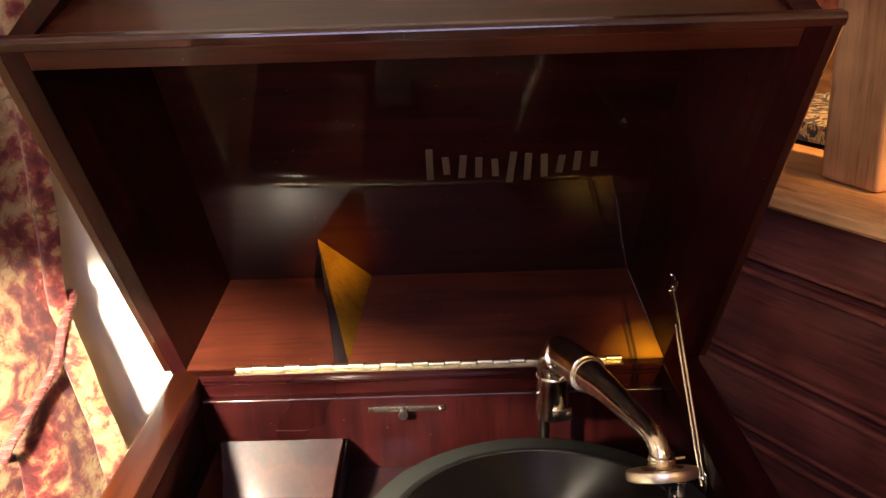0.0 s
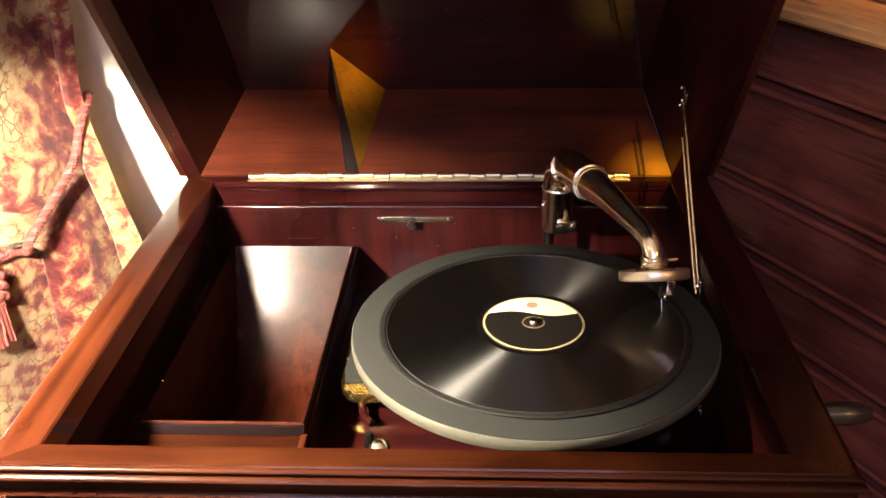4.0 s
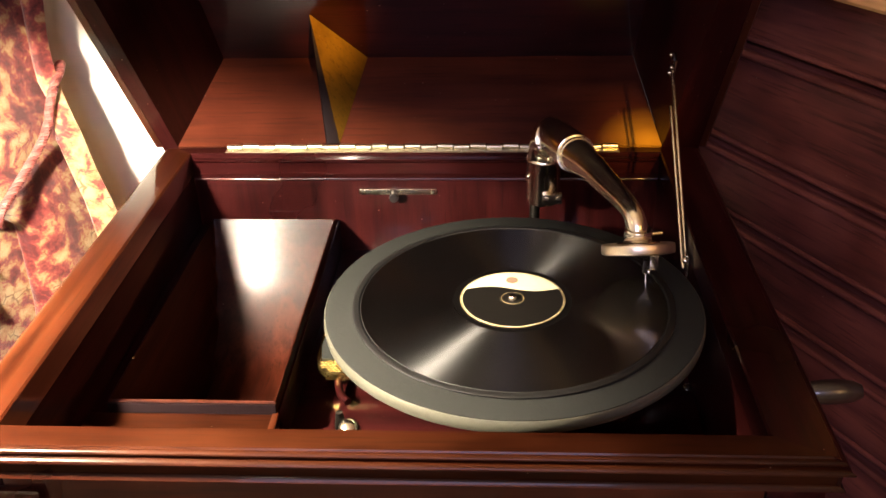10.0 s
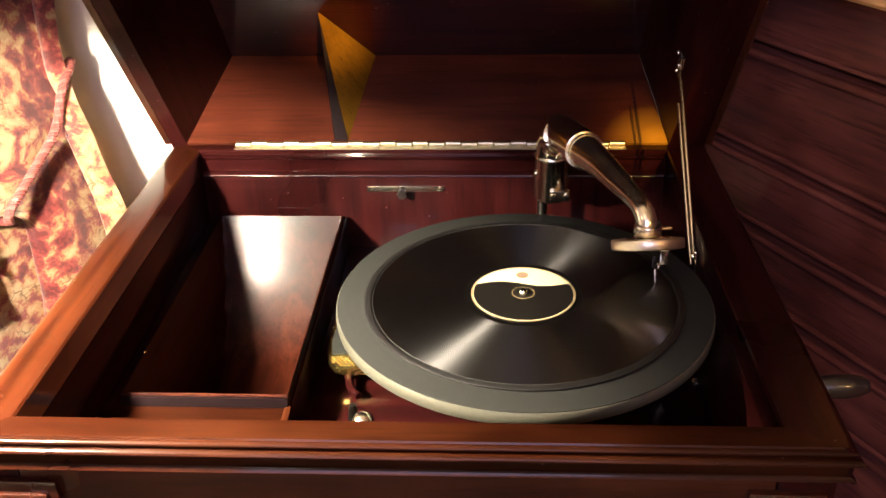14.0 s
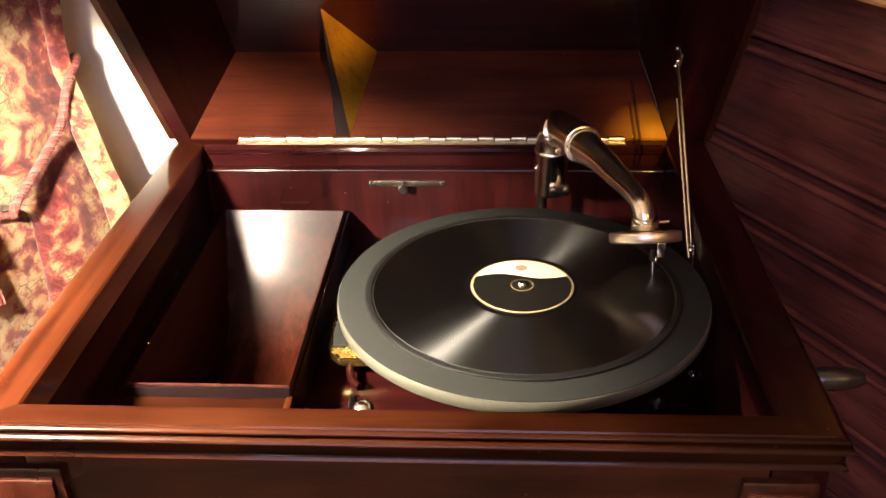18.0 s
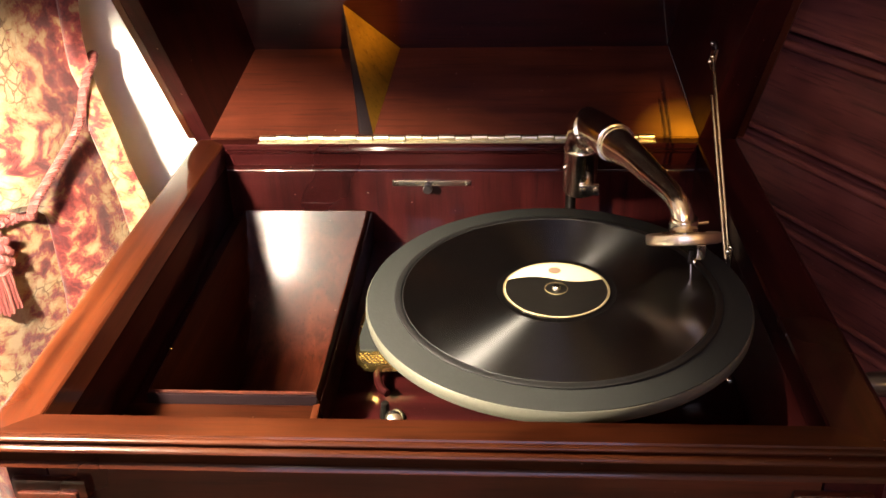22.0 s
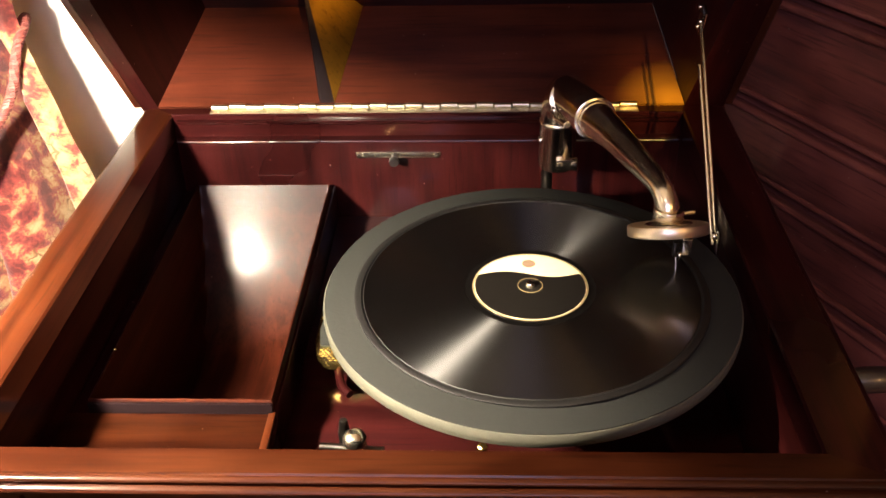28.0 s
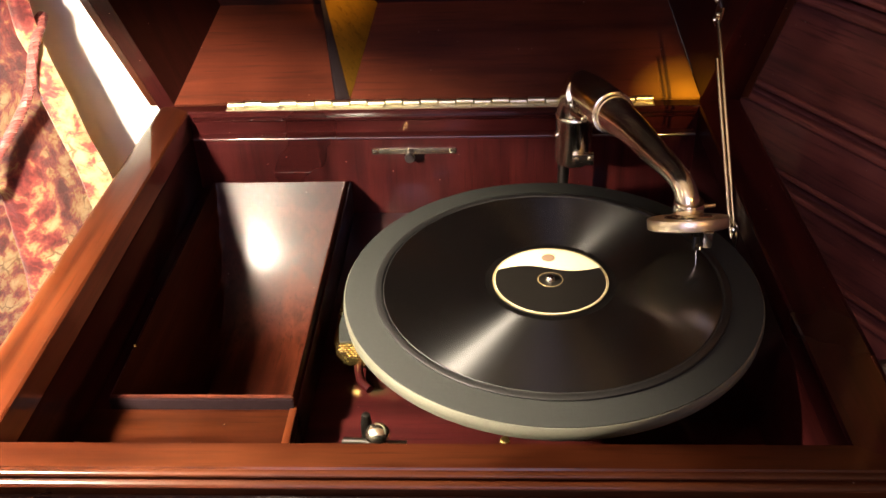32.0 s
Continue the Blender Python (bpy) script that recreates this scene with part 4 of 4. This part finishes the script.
part("label_ring", lathe([(0.0407, 0.0022), (0.0418, 0.0022), (0.0418, 0.0025), (0.0407, 0.0025)], 96), label_gold, lab)
bm = bmesh.new()
SPIN = radians(90)
ring_pts = []
for k in range(96):
    a = 2 * math.pi * k / 96
    x, y = 0.0399 * math.cos(a), 0.0399 * math.sin(a)
    ring_pts.append((min(x, 0.0145 + 0.0035 * math.sin(y * 90)), y))
poly = [bm.verts.new((x * math.cos(SPIN) - y * math.sin(SPIN), x * math.sin(SPIN) + y * math.cos(SPIN), 0.00262)) for x, y in ring_pts]
ext = bmesh.ops.extrude_face_region(bm, geom=[bm.faces.new(poly)])
bmesh.ops.translate(bm, vec=(0, 0, -0.0002), verts=[v for v in ext["geom"] if isinstance(v, bmesh.types.BMVert)])
part("label_field", bm, label_black, lab, "black printed field", smooth=False)
part("label_spot", lathe([(0, 0.00244), (0.0050, 0.00244), (0.0050, 0.0026), (0, 0.0026)], 24, (0.0285 * math.cos(SPIN), 0.0285 * math.sin(SPIN), 0)), label_red, lab)
part("label_print", lathe([(0.0085, 0.0026), (0.0092, 0.0026), (0.0092, 0.00285), (0.0085, 0.00285)], 40), label_gold, lab)

# ---- curtain ----
curtain = thing("curtain", "crimson and gold damask curtain held by a twisted cord", "curtain", (-0.62, 0.25, 0.0))
NU, NV = 260, 190


def edge_x(z):
    return float(np.interp(z, [0.0, 0.5, 0.85, 0.90, 0.948, 1.0, 1.05, 1.085, 1.105, 1.14, 1.2, 1.5, 2.35], [-0.425, -0.420, -0.415, -0.420, -0.428, -0.441, -0.452, -0.4605, -0.462, -0.460, -0.458, -0.452, -0.445]))


def rope_z(x):
    return float(np.interp(x, [-1.0, -0.72, -0.5506, -0.5391, -0.5232, -0.504, -0.4905, -0.4764, -0.4706, -0.4622, -0.455], [1.10, 0.985, 0.942, 0.9467, 0.9522, 0.9713, 0.9971, 1.0295, 1.0466, 1.0783, 1.105]))


# depth of the pleats by distance from the free edge, above and below the cord
HIGH = ([0, 0.006, 0.020, 0.034, 0.052, 0.070, 0.088, 0.115, 0.15, 0.175, 0.20, 0.235, 0.27, 0.31, 0.36, 0.42, 0.50, 0.62],
        [0.272, 0.262, 0.256, 0.288, 0.324, 0.306, 0.220, 0.166, 0.168, 0.24, 0.26, 0.18, 0.17, 0.25, 0.18, 0.24, 0.18, 0.24])
LOW = ([0, 0.008, 0.026, 0.035, 0.044, 0.056, 0.075, 0.090, 0.104, 0.116, 0.135, 0.16, 0.20, 0.25, 0.32, 0.40, 0.50, 0.62],
       [0.268, 0.262, 0.254, 0.312, 0.316, 0.246, 0.222, 0.226, 0.292, 0.268, 0.198, 0.188, 0.215, 0.20, 0.25, 0.20, 0.25, 0.21])


def pleat(table, s, soft):
    return sum(float(np.interp(s + k * soft, *table)) for k in (-1, -0.5, 0, 0.5, 1)) / 5


def cloth(u, z):
    """A point of the drape: u from its free edge (0) to its far edge (1)."""
    e = edge_x(z)
    s = u * 0.62
    x = e - s
    d = z - rope_z(x)
    w = min(1.0, max(0.0, (d + 0.022) / 0.044))
    w = w * w * (3 - 2 * w)
    t = min(1.0, max(0.0, (z - 1.05) / 0.15))
    wave = 0.007 * math.sin(z * 7.0) * min(1.0, s * 12)
    high = pleat(HIGH, s / (0.68 + 0.32 * t) + wave, 0.007)
    low = pleat(LOW, s / (1 + 1.3 * min(0.25, max(0.0, 1.0 - z))) + 0.4 * wave, 0.004)
    y = w * high + (1 - w) * low
    y += 0.006 * noise.noise((u * 14, z * 5.5, 1.0)) + 0.004 * noise.noise((u * 40, z * 19, 4.0))
    tuck = math.exp(-(d / 0.016) ** 2) * min(1.0, s * 30)
    y += tuck * (0.010 + 0.25 * (0.235 - y))
    return Vector((x + 0.003 * math.sin(u * 60 + z * 2) * min(1.0, u * 8), y, z))


bm = bmesh.new()
uvl = bm.loops.layers.uv.new("weave")
grid = []
for j in range(NV + 1):
    z = 0.02 + 2.30 * (j / NV)
    row, run_on, last = [], 0.0, None
    for i in range(NU + 1):
        p = cloth(i / NU, z)
        run_on += 0.0 if last is None else (p - last).length
        last = p
        row.append((bm.verts.new(p - Vector((-0.62, 0.25, 0))), (run_on, z)))
    grid.append(row)
for j in range(NV):
    for i in range(NU):
        q = (grid[j][i], grid[j][i + 1], grid[j + 1][i + 1], grid[j + 1][i])
        f = bm.faces.new([v for v, _ in q])
        for loop, (_, uvv) in zip(f.loops, q):
            loop[uvl].uv = uvv
bmesh.ops.solidify(bm, geom=list(bm.faces), thickness=0.0016)
part("drape", bm, damask, curtain)


def twist(path, r, turns, strands, mat, mat2, parent, name="cord_strand"):
    pts = smooth_path(path, 14)
    n = len(pts)
    for s in range(strands):
        out, up = [], None
        for i, p in enumerate(pts):
            w = (pts[min(i + 1, n - 1)] - pts[max(i - 1, 0)]).normalized()
            up = w.orthogonal().normalized() if up is None else (up - w * up.dot(w)).normalized()
            a = 2 * math.pi * (turns * i / n + s / strands)
            out.append(p + r * 0.55 * (math.cos(a) * up + math.sin(a) * w.cross(up)))
        part(name, tube(out, r * 0.58, 8), mat2 if s == 0 else mat, parent)


CX = Vector((-0.62, 0.25, 0))
rope_pts = [(x, rope_z(x)) for x in (-0.4622, -0.4665, -0.4706, -0.4764, -0.4835, -0.4905, -0.4970, -0.504, -0.5135, -0.5232, -0.5391, -0.5506)]
back = [Vector((-0.484, 0.316, 1.080)), Vector((-0.4710, 0.304, 1.090)), Vector((-0.4620, 0.282, 1.092))]
tie = part("tieback", ball(Vector((-0.563, 0.184, 0.927)) - CX, 0.013, 1.1), cord_light, curtain, "twisted crimson silk tieback with a tassel")
front = []
for x, z in rope_pts:
    u = (edge_x(z) - x) / 0.62
    front.append(Vector((x, min(cloth(max(u, 0), z).y, cloth(max(u - 0.03, 0), z).y, cloth(u + 0.03, z).y) - 0.008, z)))
for _ in range(2):  # the cord hangs taut across the folds
    ys = [p.y for p in front]
    for i in range(1, len(front) - 1):
        front[i].y = min(ys[i], (ys[i - 1] + ys[i] + ys[i + 1]) / 3)
twist([p - CX for p in back + front], 0.0046, 30, 3, cord, cord_light, tie)
twist([Vector(p) - CX for p in ((-0.5506, front[-1].y, 0.942), (-0.60, 0.145, 0.955), (-0.70, 0.15, 1.01), (-0.85, 0.20, 1.10))], 0.0062, 26, 3, cord, cord_light, tie)
kp = Vector((-0.565, min(front[-1].y, 0.190) - 0.006, 0.918))
for k in range(5):
    a = k * 1.257
    twist([kp - CX + Vector((0.016 * math.cos(a + q * 0.9), 0.012 * math.sin(a + q * 0.9), 0.016 - 0.009 * q)) for q in range(4)], 0.0045, 5, 2, cord_light, cord, tie, "knot_strand")
part("tassel_head", lathe([(0, 0), (0.010, -0.001), (0.0145, -0.006), (0.0135, -0.012), (0.0115, -0.015), (0.0135, -0.017), (0.0130, -0.019), (0, -0.019)], 24, kp - CX + Vector((-0.002, 0, -0.004))), cord_light, tie)
for k in range(44):
    a, rr = k * 2.39996, 0.013 * math.sqrt((k + 0.5) / 44)
    p0 = kp - CX + Vector((-0.002 + rr * math.cos(a), rr * math.sin(a), -0.022))
    p1 = p0 + Vector((0.15 * rr * math.cos(a), 0.15 * rr * math.sin(a), -0.044 - 0.003 * math.sin(k * 3.3)))
    part("tassel_thread", tube([p0, p0.lerp(p1, 0.5) + Vector((0.001 * math.sin(k), 0.001 * math.cos(k), 0)), p1], 0.0017, 6), cord if k % 3 else cord_light, tie)
rod_ob = thing("curtain_rod", "dark wooden curtain rod above the drape", "curtain rod", (-0.75, 0.30, 2.34))
part("pole", rod((-0.45, 0, 0), (0.42, 0, 0), 0.014, 20), black_wood, rod_ob)
for x in (-0.40, 0.38):
    part("bracket", box(x - 0.012, x + 0.012, -0.016, 0.10, -0.012, 0.012, 0.002), black_wood, rod_ob)
